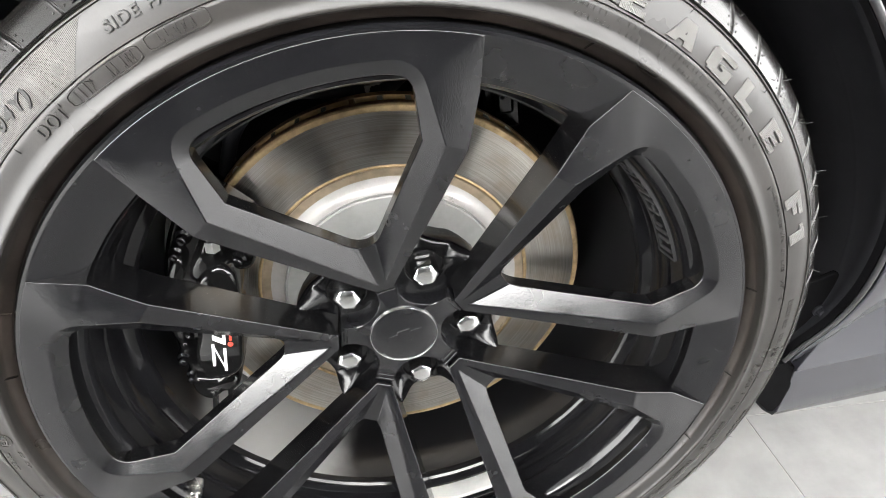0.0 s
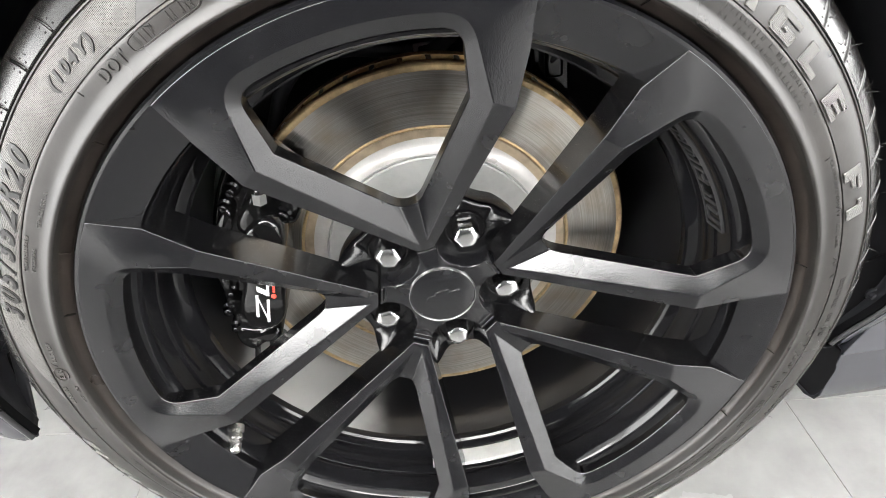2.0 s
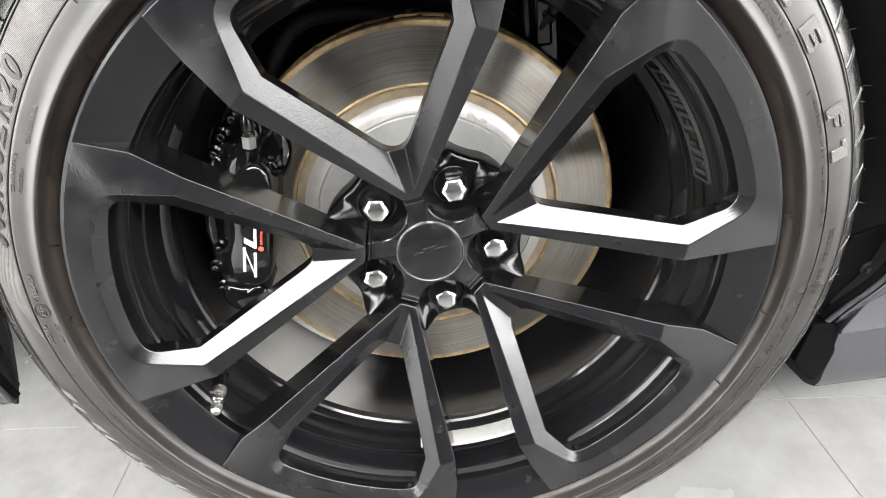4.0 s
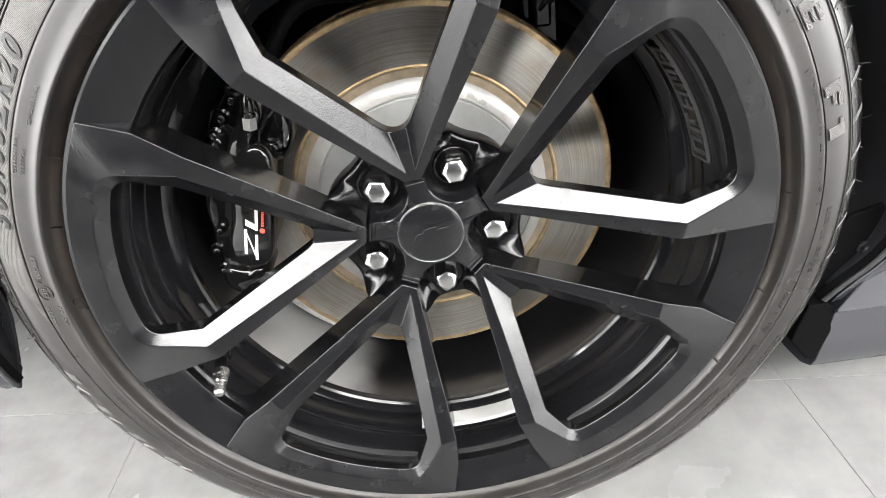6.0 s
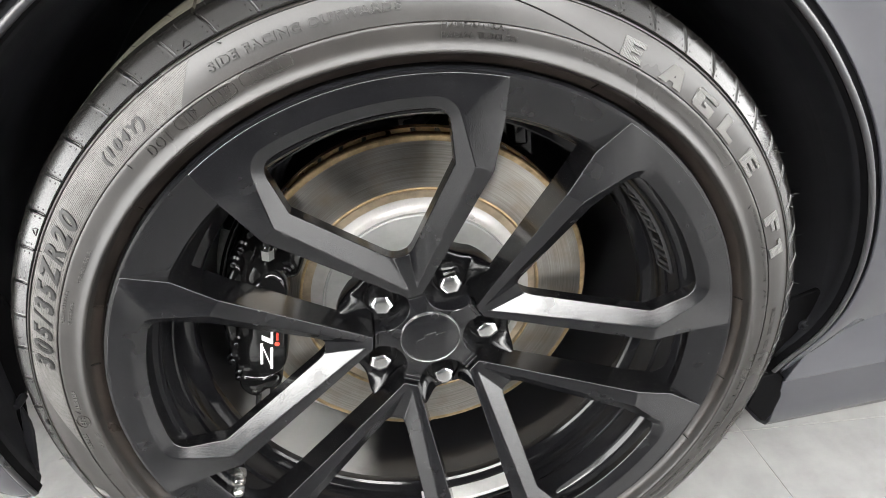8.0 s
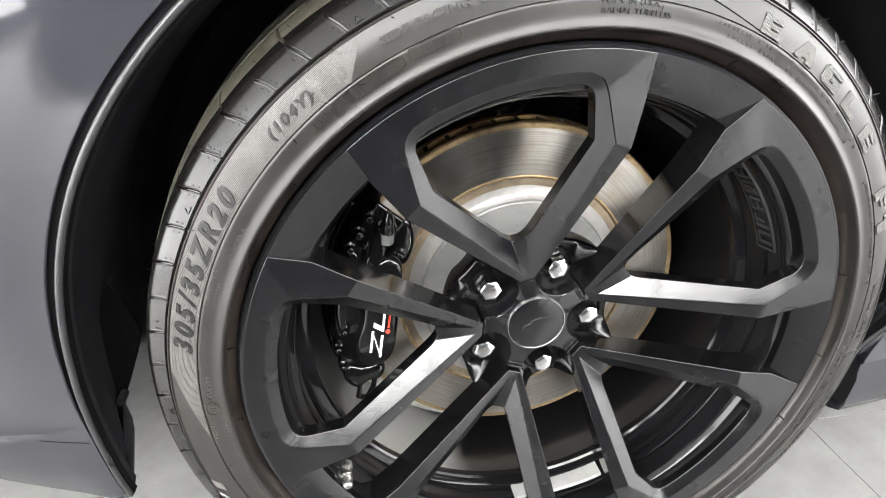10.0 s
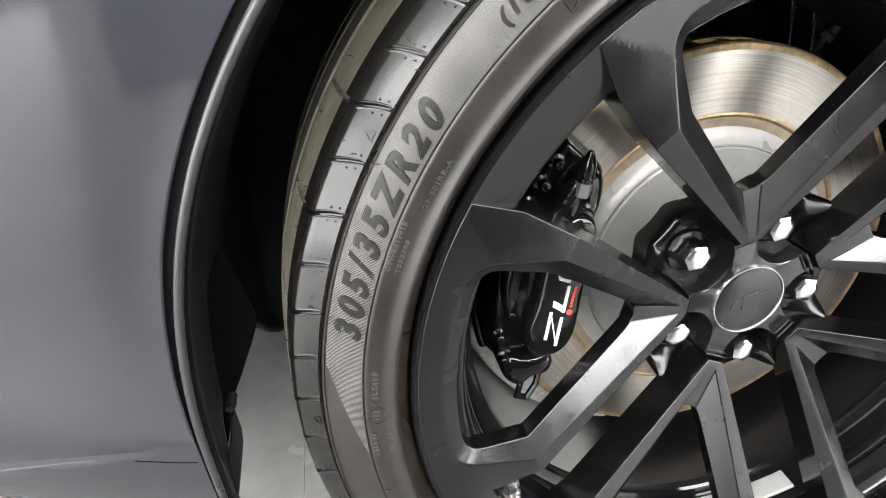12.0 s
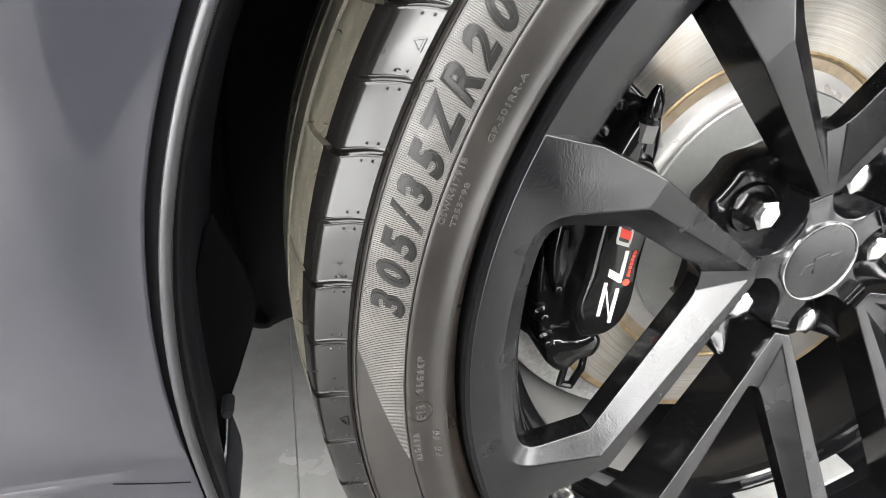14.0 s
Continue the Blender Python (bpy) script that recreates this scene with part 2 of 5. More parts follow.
def wp(r, deg, y):
    """A point of the wheel: radius, direction in degrees, depth behind the hub cap's face."""
    a = radians(deg)
    return Vector((r * math.cos(a), y, HZ + r * math.sin(a)))


def revolve(bm, profile, n=160, start=0.0, end=360.0, closed=False, mat=0):
    """Turns a profile of (radius, depth) round the axle."""
    full = abs(end - start) > 359.9
    cols = []
    for i in range(n if full else n + 1):
        a = start + (end - start) * i / n
        cols.append([bm.verts.new(wp(r, a, y)) for r, y in profile])
    k = len(profile)
    for i in range(n):
        p, q = cols[i], cols[(i + 1) % len(cols)]
        for j in range(k if closed else k - 1):
            f = bm.faces.new((p[j], p[(j + 1) % k], q[(j + 1) % k], q[j]))
            f.material_index = mat
            f.smooth = True
    return cols


def box(bm, x0, x1, y0, y1, z0, z1):
    v = [bm.verts.new(p) for p in [(x, y, z) for z in (z0, z1) for y in (y0, y1) for x in (x0, x1)]]
    for f in ((0, 2, 3, 1), (4, 5, 7, 6), (0, 1, 5, 4), (2, 6, 7, 3), (0, 4, 6, 2), (1, 3, 7, 5)):
        bm.faces.new([v[i] for i in f])


def bm_box(*a):
    bm = bmesh.new()
    box(bm, *a)
    return bm


def lathe(bm, p, q, rows, n=20):
    """Rings of (share of the way from p to q, radius)."""
    ax = (q - p).normalized()
    e1 = ax.orthogonal().normalized()
    e2 = ax.cross(e1)
    rings = []
    for t, r in rows:
        c = p + (q - p) * t
        rings.append([bm.verts.new(c + (e1 * math.cos(2 * math.pi * i / n) + e2 * math.sin(2 * math.pi * i / n)) * r) for i in range(n)])
    for u, w in zip(rings, rings[1:]):
        for i in range(n):
            bm.faces.new((u[i], u[(i + 1) % n], w[(i + 1) % n], w[i]))
    bm.faces.new(rings[-1])
    bm.faces.new(rings[0])


# ---- the showroom ----
RX0, RX1, RY0, RY1, RH = -8.0, 8.0, -5.0, 6.0, 4.2
WX = -2.2           # solid pier in the glazed front, from here to the same on the other side
floor = tagged(part("floor", bm_box(RX0, RX1, RY0, RY1, -0.1, -0.0009), GROUT), "grey stone floor tiles with pale joints in a showroom", "floor", kind="structure")
for nm, dims in (("wall_west", (RX0 - 0.2, RX0, 0.9, RY1, -0.1, RH)), ("wall_east", (RX1, RX1 + 0.2, 0.4, RY1, -0.1, RH)),
                 ("wall_south", (WX, -WX, RY0 - 0.2, RY0, -0.1, RH)), ("wall_north", (RX0 - 0.2, RX1 + 0.2, RY1, RY1 + 0.2, -0.1, RH))):
    tagged(part(nm, bm_box(*dims), WALLD if nm in ("wall_west", "wall_north") else WALLG if nm == "wall_south" else WALLP), "plain painted showroom wall", "wall", kind="structure")
tagged(part("ceiling", bm_box(RX0 - 0.2, RX1 + 0.2, RY0 - 0.2, RY1 + 0.2, RH, RH + 0.2), WALLP), "plain white ceiling with bright light panels", "ceiling", kind="structure")
# added out of view, so the spokes' faces have something dark to reflect
tagged(part("unseen_dark_block", bm_box(-0.62, 0.30, -1.02, -0.88, -0.1, 0.92), DARK_BLOCK), "low black block added out of view, for dark reflections in the wheel", "wall", kind="structure")
# glazed front on the camera's side, bright with daylight
for nm, x0, x1 in (("window_1", RX0, WX), ("window_3", -WX, RX1)):
    bm = bmesh.new()
    sill_z = 0.20 if x0 < 0 else 0.72
    box(bm, x0, x1, RY0 - 0.12, RY0, 0.0, sill_z)
    box(bm, x0, x1, RY0 - 0.12, RY0, RH - 0.12, RH)
    window = tagged(part(nm, bm, DARK), "tall glazed showroom front with a dark frame", "window", kind="structure")
    for x in (x0 + 0.05, (x0 + x1) / 2, x1 - 0.05):
        part("window_frame", bm_box(x - 0.03, x + 0.03, RY0 - 0.11, RY0 - 0.01, sill_z, RH - 0.12), DARK, window)
# unseen side glazing, added so wheel and tyre have bright sides to reflect
for nm, x0, x1, ye in (("added_window_2", RX0 - 0.12, RX0, 0.9), ("added_window_4", RX1, RX1 + 0.12, 0.4)):
    bm = bmesh.new()
    box(bm, x0, x1, RY0, ye, 0.0, 0.13)
    box(bm, x0, x1, RY0, ye, RH - 0.12, RH)
    window = tagged(part(nm, bm, DARK), "tall glazed side with a dark frame, added out of view for bright reflections", "window", kind="structure")
    for y in (-4.9, (RY0 + ye) / 2, ye - 0.05):
        part("window_frame", bm_box(x0 + 0.01, x1 - 0.01, y - 0.03, y + 0.03, 0.13, RH - 0.12), DARK, window)
bm = bmesh.new()
box(bm, RX0 - 1.0, RX1 + 1.0, RY0 - 1.0, RY0 - 0.9, -0.1, RH + 0.6)
box(bm, RX0 - 1.0, RX0 - 0.9, RY0 - 0.9, 1.9, -0.1, RH + 0.6)
box(bm, RX1 + 0.9, RX1 + 1.0, RY0 - 0.9, 1.4, -0.1, RH + 0.6)
tagged(part("backdrop", bm, DAY), "bright overcast daylight outside the glazing", "backdrop", kind="structure")
for x in (-5.5, -3.3, -1.1, 1.1, 3.3):
    for y in (-4.02, 3.0):
        lamp = tagged(new("ceiling_light"), "bright white rectangular light panel on the ceiling", "ceiling light", "ceiling light panels")
        lamp.location = (x, y, RH)
        bm = bm_box(-1.05, 1.05, -0.93, 0.93, -0.03, -0.002)
        part("diffuser", bm, LED, lamp)
        bm = bmesh.new()
        for q in ((-1.08, 1.08, -0.96, -0.932), (-1.08, 1.08, 0.932, 0.96), (-1.08, -1.052, -0.932, 0.932), (1.052, 1.08, -0.932, 0.932)):
            box(bm, *q, -0.04, -0.001)
        part("frame", bm, WALLP, lamp)

# ---- the car ----
car = tagged(new("car"), "dark grey sports coupe with a black alloy rear wheel", "car")
car.empty_display_size = 0.2

# the rim: flange, stepped front of the barrel, shoulder, plain back
bm = bmesh.new()
revolve(bm, [(0.2752, -0.0660), (0.2775, -0.0658), (0.2792, -0.0635), (0.2795, -0.060), (0.279, -0.050), (0.262, -0.046), (0.2470, -0.0475), (0.2440, -0.0472),
             (0.2424, -0.0466), (0.2407, -0.0442), (0.2394, -0.0408), (0.2386, -0.0378), (0.2374, -0.0305), (0.2362, -0.0243), (0.2376, -0.0234), (0.2376, -0.0216),
             (0.2358, -0.0206), (0.2350, -0.0190), (0.2344, -0.0080), (0.2340, 0.0026), (0.2326, 0.0054), (0.2292, 0.0078), (0.2254, 0.0092), (0.2235, 0.0114), (0.2228, 0.0180)], 240)
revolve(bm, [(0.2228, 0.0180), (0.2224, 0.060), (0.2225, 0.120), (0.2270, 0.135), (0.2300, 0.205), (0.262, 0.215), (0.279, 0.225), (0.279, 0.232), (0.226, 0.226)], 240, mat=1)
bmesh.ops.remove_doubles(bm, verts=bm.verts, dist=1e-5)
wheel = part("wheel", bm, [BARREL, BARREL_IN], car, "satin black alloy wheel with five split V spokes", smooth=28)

# the V spokes: half of one, mirrored; (along the axis, across it, depth)
HO, OB, CIN = (0.057, 0.0075, -0.0085), (0.1813, 0.0923, -0.0630), (0.2165, 0.1090, -0.0600)
AP, RB, PB, PA = (0.0650, 0.0036, -0.0098), (0.1899, 0.0790, -0.0650), (0.1939, 0.0658, -0.0556), (0.1022, 0.0078, -0.0088)
R_RIM, R_RIDGE, R_POCKET = 0.2755, 0.2583, 0.2484
A_RC, A_PC, A_TIP = 17.6, 16.75, 25.38
DEEP = 0.014         # inner walls; the back slopes away behind them


def arc(r, a, y):
    return (r * math.cos(radians(a)), r * math.sin(radians(a)), y)


def lerp(a, b, t):
    return tuple(u + (v - u) * t for u, v in zip(a, b))


def spoke_mesh(direction):
    bm = bmesh.new()
    c, s = math.cos(radians(direction)), math.sin(radians(direction))
    cache = {}

    def v(p, side):
        key = (round(p[0], 5), round(p[1] * side, 5), round(p[2], 5))
        if key not in cache:
            x, t = p[0], p[1] * side
            cache[key] = bm.verts.new((x * c - t * s, p[2], HZ + x * s + t * c))
        return cache[key]

    def face(points, side, mat=0):
        vs = []
        for p in points:
            w = v(p, side)
            if w not in vs:
                vs.append(w)
        if len(vs) > 2:
            try:
                bm.faces.new(vs).material_index = mat
            except ValueError:
                pass

    n = 10
    # rounded far corner of ridge and pocket edge
    rc, pc = arc(R_RIDGE, A_RC, -0.0640), arc(R_POCKET, A_PC, -0.0580)
    ridge = [arc(R_RIDGE, (A_RC - 3.8) * i / n, -0.0645) for i in range(n + 1)]
    pocket = [arc(R_POCKET, (A_PC - 3.2) * i / n, -0.0580) for i in range(n + 1)]
    r_in, p_in = lerp(rc, RB, 0.30), lerp(pc, PB, 0.28)
    for i in range(1, 6):
        t = i / 5
        ridge.append(lerp(lerp(arc(R_RIDGE, A_RC - 3.8, -0.0645), rc, t), lerp(rc, r_in, t), t))
        pocket.append(lerp(lerp(arc(R_POCKET, A_PC - 3.2, -0.058), pc, t), lerp(pc, p_in, t), t))
    m = len(ridge)
    # the pocket's inner end is a round arch
    a0, a1, a2 = lerp(PA, PB, 0.10), PA, (PA[0] - 0.0004, 0.0, PA[2])
    arch = [lerp(lerp(a0, a1, i / 10), lerp(a1, a2, i / 10), i / 10) for i in range(11)]
    half = 5
    rim = [arc(R_RIM, A_TIP * i / (m - 1), -0.0668) for i in range(m)]
    down = lambda p, d=DEEP: (p[0], p[1], p[2] + d)
    for side in (1, -1):
        face((HO, OB, RB, AP), side)
        for i in range(m - 1):
            face((rim[i], rim[i + 1], ridge[i + 1], ridge[i]), side)
            face((ridge[i], ridge[i + 1], pocket[i + 1], pocket[i]), side)
            face((pocket[i], pocket[i + 1], down(pocket[i + 1]), down(pocket[i])), side, 1)
        face((rim[-1], CIN, OB, RB, ridge[-1]), side)
        face((ridge[-1], RB, PB, pocket[-1]), side)
        face((RB, AP, *reversed(arch[:half + 1]), PB), side)
        face((pocket[-1], PB, down(PB, DEEP), down(pocket[-1])), side, 1)
        face((PB, arch[0], down(arch[0]), down(PB)), side, 1)
        for p, q in zip(arch, arch[1:]):
            face((p, q, down(q), down(p)), side, 1)
        # outer walls
        face((HO, OB, down(OB, 0.036), down(HO, 0.03)), side, 1)
        face((OB, CIN, down(CIN, 0.034), down(OB, 0.036)), side, 1)
        face((CIN, rim[-1], down(rim[-1], 0.02), down(CIN, 0.034)), side, 1)
        # underside
        face((down(HO, 0.03), down(OB, 0.036), down(PB), *[down(p) for p in arch]), side, 1)
        face((down(OB, 0.036), down(CIN, 0.034), down(rim[-1], 0.02), down(pocket[-1]), down(PB, DEEP)), side, 1)
        for i in range(m - 1):
            face((down(pocket[i]), down(pocket[i + 1]), down(rim[i + 1], 0.02), down(rim[i], 0.02)), side, 1)
            face((rim[i], rim[i + 1], down(rim[i + 1], 0.02), down(rim[i], 0.02)), side, 1)
    # middle facet at the V's root
    flip = lambda p: (p[0], -p[1], p[2])
    face((AP, *arch[half:], *[flip(p) for p in reversed(arch[half:-1])], flip(AP)), 1)
    face((AP, HO, flip(HO), flip(AP)), 1)
    face((HO, flip(HO), down(flip(HO), 0.03), down(HO, 0.03)), 1, 1)
    face((down(HO, 0.03), down(flip(HO), 0.03), down(arch[-1])), 1, 1)
    return bm


for k in range(5):
    bevel(part("spoke", spoke_mesh(V0 - 72 * k), [SATIN, GLOSS], wheel, smooth=12), 0.0010, 2, 14)

# rim face between the V spokes, lower than them towards the hub
for k in range(5):
    bm = bmesh.new()
    mid = V0 - 36 - 72 * k
    half = 36 - A_TIP
    a0, a1 = mid - half - 0.6, mid + half + 0.6
    revolve(bm, [(0.2755, -0.0500), (0.2755, -0.0666), (0.2630, -0.0614), (0.2466, -0.0546), (0.2446, -0.0532)], 14, a0, a1)
    revolve(bm, [(0.2446, -0.0532), (0.2436, -0.0505), (0.2424, -0.0440), (0.2405, -0.0385), (0.2400, -0.010), (0.26, -0.010), (0.2755, -0.0500)], 14, a0, a1, mat=1)
    bmesh.ops.remove_doubles(bm, verts=bm.verts, dist=1e-6)
    part("rim_face", bm, [SATIN, GLOSS], wheel, smooth=30)

# hub: web plate with a scalloped edge, bosses round the nuts, star-shaped flange round the cap
WEB = [(0, 0.0870), (4, 0.0874), (8, 0.0890), (12, 0.0918), (15, 0.0946), (18, 0.0962), (22, 0.0962), (25, 0.0915), (28, 0.0860), (32, 0.0815), (36, 0.0790)]


def table(rows, x):
    for (x0, y0), (x1, y1) in zip(rows, rows[1:]):
        if x <= x1:
            return y0 + (y1 - y0) * (x - x0) / (x1 - x0)
    return rows[-1][1]


def star(bm, n, radius, levels):
    """A disc with outline radius(deg): levels of (share of the radius or metres inset, depth)."""
    rows = []
    for inset, y in levels:
        rows.append([bm.verts.new(wp(max(0.001, radius(360 * i / n) - inset), 360 * i / n, y)) for i in range(n)])
    for p, q in zip(rows, rows[1:]):
        for i in range(n):
            bm.faces.new((p[i], p[(i + 1) % n], q[(i + 1) % n], q[i]))
    return rows


def off_lug(deg):
    return abs((deg - (V0 - 36) + 36) % 72 - 36)


def web_y(deg, r, y):
    """The web rises towards the undersides of the spokes."""
    t = min(1.0, max(0.0, (off_lug(deg) - 8) / 12))
    g = min(1.0, max(0.0, (r - 0.066) / 0.034))
    return y - 0.021 * t * t * (3 - 2 * t) * g * g * (3 - 2 * g)


bm = bmesh.new()
rows = []
for r0, inset, y in ((0.001, 0.02, 0.021), (0.040, 0.02, 0.021), (0.060, 0.016, 0.021), (0.068, 0.013, 0.021), (0.076, 0.010, 0.021), (0.084, 0.007, 0.021), (0.092, 0.005, 0.0212), (1.0, 0.003, 0.0215), (1.0, 0.0010, 0.0235), (1.0, 0.0, 0.027), (1.0, 0.001, 0.046), (0.001, 0.02, 0.052)):
    row = []
    for i in range(360):
        r = max(0.001, min(r0, table(WEB, off_lug(i)) - inset))
        row.append(bm.verts.new(wp(r, i, web_y(i, r, y))))
    rows.append(row)
for p, q in zip(rows, rows[1:]):
    for i in range(360):
        bm.faces.new((p[i], p[(i + 1) % 360], q[(i + 1) % 360], q[i]))
hub = part("hub", bm, HUB, wheel, "gloss black wheel hub", smooth=65)


def flange_r(deg):
    """A ring with round bites taken out for the nuts."""
    d = radians(off_lug(deg))
    bite = 0.0262
    k = 0.06 * math.sin(d)
    r = 0.06 * math.cos(d) - math.sqrt(max(0.0, bite * bite - k * k)) if k < bite else 0.0555
    return min(0.0555, r)


bm = bmesh.new()
star(bm, 360, flange_r, [(0.2, -0.0005), (0.0020, -0.0012), (0.0006, -0.0006), (0.0, 0.0008), (0.0, 0.024)])
part("flange", bm, SATIN, hub, "satin star-shaped flange", smooth=30)
# small ridge across each arm of the flange, before the spoke's root
for k in range(5):
    d = radians(V0 - 72 * k)
    bm = bmesh.new()
    for r0, r1, w, y in ((0.0500, 0.0512, 0.0078, -0.0026), (0.0532, 0.0552, 0.0086, -0.0042)):
        lo = []
        for yy in (0.002, y):
            lo.append([bm.verts.new((r * math.cos(d) - t * math.sin(d), yy, HZ + r * math.sin(d) + t * math.cos(d))) for r, t in ((r0, -w), (r1, -w), (r1, w), (r0, w))])
        bm.faces.new(lo[1])
        for i in range(4):
            bm.faces.new((lo[0][i], lo[0][(i + 1) % 4], lo[1][(i + 1) % 4], lo[1][i]))
    bevel(part("ridge", bm, SATIN, hub, smooth=30), 0.0005)
for k in range(5):
    c = wp(0.06, V0 - 36 - 72 * k, 0)
    bm = bmesh.new()
    rows = []
    for r, y in ((0.0166, 0.034), (0.0164, 0.0195), (0.0168, 0.0184), (0.0174, 0.0182), (0.0181, 0.0190), (0.0190, 0.0225)):
        rows.append([bm.verts.new((c.x + r * math.cos(radians(10 * i)), y, c.z + r * math.sin(radians(10 * i)))) for i in range(36)])
    for p, q in zip(rows, rows[1:]):
        for i in range(36):
            bm.faces.new((p[i], p[(i + 1) % 36], q[(i + 1) % 36], q[i]))
    part("nut_seat", bm, GLOSS, hub, smooth=40)

bm = bmesh.new()
revolve(bm, [(0.0005, -0.0038), (0.027, -0.0036), (0.0288, -0.0030), (0.0300, -0.0010), (0.0303, 0.004)], 64)
center_cap = part("center_cap", bm, SATIN, wheel, "round black hub cap with a thin silver ring", smooth=30)
bm = bmesh.new()
revolve(bm, [(0.0291, -0.0030), (0.0294, -0.0038), (0.0299, -0.0038), (0.0302, -0.0028), (0.0304, -0.0005)], 64)
part("ring", bm, CHROME, center_cap, "thin silver ring", smooth=True)
# plain emblem: a bar and a shorter, taller block, lying a little askew
bm = bmesh.new()
for w, h, sk in ((0.0150, 0.0030, 0.0018), (0.0062, 0.0062, 0.0012)):
    lo = []
    for y in (-0.0030, -0.0044 - 0.0004 * (w < 0.01)):
        lo.append([bm.verts.new((dx * math.cos(0.17) - dz * math.sin(0.17), y, HZ + dx * math.sin(0.17) + dz * math.cos(0.17)))
                   for dx, dz in ((-w - sk, -h), (w - sk, -h), (w + sk, h), (-w + sk, h))])
    bm.faces.new(lo[1])
    for i in range(4):
        bm.faces.new((lo[0][i], lo[0][(i + 1) % 4], lo[1][(i + 1) % 4], lo[1][i]))
bevel(part("emblem", bm, SATIN, center_cap), 0.0005)

# lug nuts
def nut_bm():
    bm = bmesh.new()
    rows = []
    for y, r, hexa in ((0.034, 0.0160, 0), (0.028, 0.0160, 0), (0.025, 0.0122, 1), (0.0072, 0.0120, 1), (0.0050, 0.0110, 1), (0.0040, 0.0088, 0.6), (0.0036, 0.0060, 0.1), (0.0034, 0.0030, 0.0)):
        row = []
        for i in range(24):
            a = radians(15 * i)
            rr = r * ((1 - hexa) + hexa * math.cos(radians(30)) / math.cos((a % radians(60)) - radians(30)))
            row.append(bm.verts.new((rr * math.cos(a), y, rr * math.sin(a))))
        rows.append(row)
    for p, q in zip(rows, rows[1:]):
        for i in range(24):
            bm.faces.new((p[i], p[(i + 1) % 24], q[(i + 1) % 24], q[i]))
    bm.faces.new(rows[-1])
    return bm


first = part("lug_nut", nut_bm(), CHROME, wheel, "chrome hexagonal lug nut", smooth=25)
for k in range(5):
    a = V0 - 36 - 72 * k
    ob = first if k == 0 else first.copy()
    if k:
        scene.collection.objects.link(ob)
    ob.matrix_basis = Matrix.Translation(wp(0.06, a, 0)) @ pose(0, 0, 0, 0, 17 * k, 0)

# tyre: (radius, depth, material)
TYRE = [(0.272, -0.030, 1), (0.2795, -0.050, 1), (0.2805, -0.0570, 1), (0.2820, -0.0595, 1), (0.2865, -0.0620, 1), (0.2880, -0.0660, 1), (0.2887, -0.0716, 0), (0.2892, -0.0733, 0), (0.2900, -0.0741, 0), (0.2910, -0.0741, 0), (0.2922, -0.0735, 0), (0.2937, -0.0727, 0), (0.2954, -0.0719, 0), (0.2972, -0.0713, 0), (0.2992, -0.0710, 0), (0.3015, -0.0708, 0), (0.3040, -0.0706, 0), (0.3064, -0.0703, 0),
        (0.3084, -0.0700, 0), (0.3089, -0.0692, 0), (0.3094, -0.0701, 0), (0.3140, -0.0690, 0), (0.3190, -0.0676, 0), (0.3245, -0.0656, 0), (0.3312, -0.0620, 0), (0.3318, -0.0628, 0), (0.3326, -0.0626, 0), (0.3332, -0.0604, 0), (0.3340, -0.0612, 0), (0.3352, -0.0590, 0),
        (0.3366, -0.0580, 0), (0.3380, -0.0570, 0), (0.3395, -0.0559, 0), (0.3410, -0.0548, 0), (0.3425, -0.0537, 0), (0.3440, -0.0525, 0), (0.3455, -0.0513, 0), (0.3470, -0.0500, 0), (0.3484, -0.0487, 0), (0.3496, -0.0473, 0), (0.3506, -0.0458, 0), (0.3514, -0.0438, 0), (0.3520, -0.0408, 0),
        (0.3526, -0.0365, 0), (0.3532, -0.0310, 0), (0.3540, -0.0240, 0), (0.3546, -0.0190, 3), (0.3551, -0.0150, 3), (0.3556, -0.0110, 3), (0.3561, -0.0070, 3), (0.3567, -0.003, 2), (0.3577, 0.006, 2), (0.3586, 0.015, 2),
        (0.3590, 0.019, 2), (0.3520, 0.020, 2), (0.3520, 0.027, 2), (0.3597, 0.028, 2), (0.3603, 0.045, 2), (0.3606, 0.060, 2), (0.3525, 0.061, 2), (0.3525, 0.070, 2), (0.3608, 0.071, 2), (0.361, 0.084, 2),
        (0.3608, 0.097, 2), (0.3525, 0.098, 2), (0.3525, 0.107, 2), (0.3606, 0.108, 2), (0.3597, 0.14, 2), (0.352, 0.141, 2), (0.352, 0.149, 2), (0.3590, 0.15, 2), (0.357, 0.172, 2), (0.3535, 0.19, 0), (0.348, 0.206, 0), (0.333, 0.227, 0), (0.314, 0.238, 0), (0.298, 0.240, 0), (0.285, 0.232, 0), (0.279, 0.222, 0)]
TYRE = [(r, y, 4 if m == 0 and r < 0.3335 and y < -0.05 else m) for r, y, m in TYRE]
PITCH, GROOVE0 = 360 / 68, 135.3
SIDE = [(r, y) for r, y, m in TYRE if 0.2885 <= r <= 0.3556 and y < -0.015]


def side_y(r):
    """Depth of the tyre's outer sidewall at a radius."""
    return table(SIDE, r)


def slant(r):
    """How far the grooves have swung round at a radius, in degrees."""
    return 2.1 * min(1.0, max(0.0, (r - 0.3335) / 0.0225)) ** 1.5


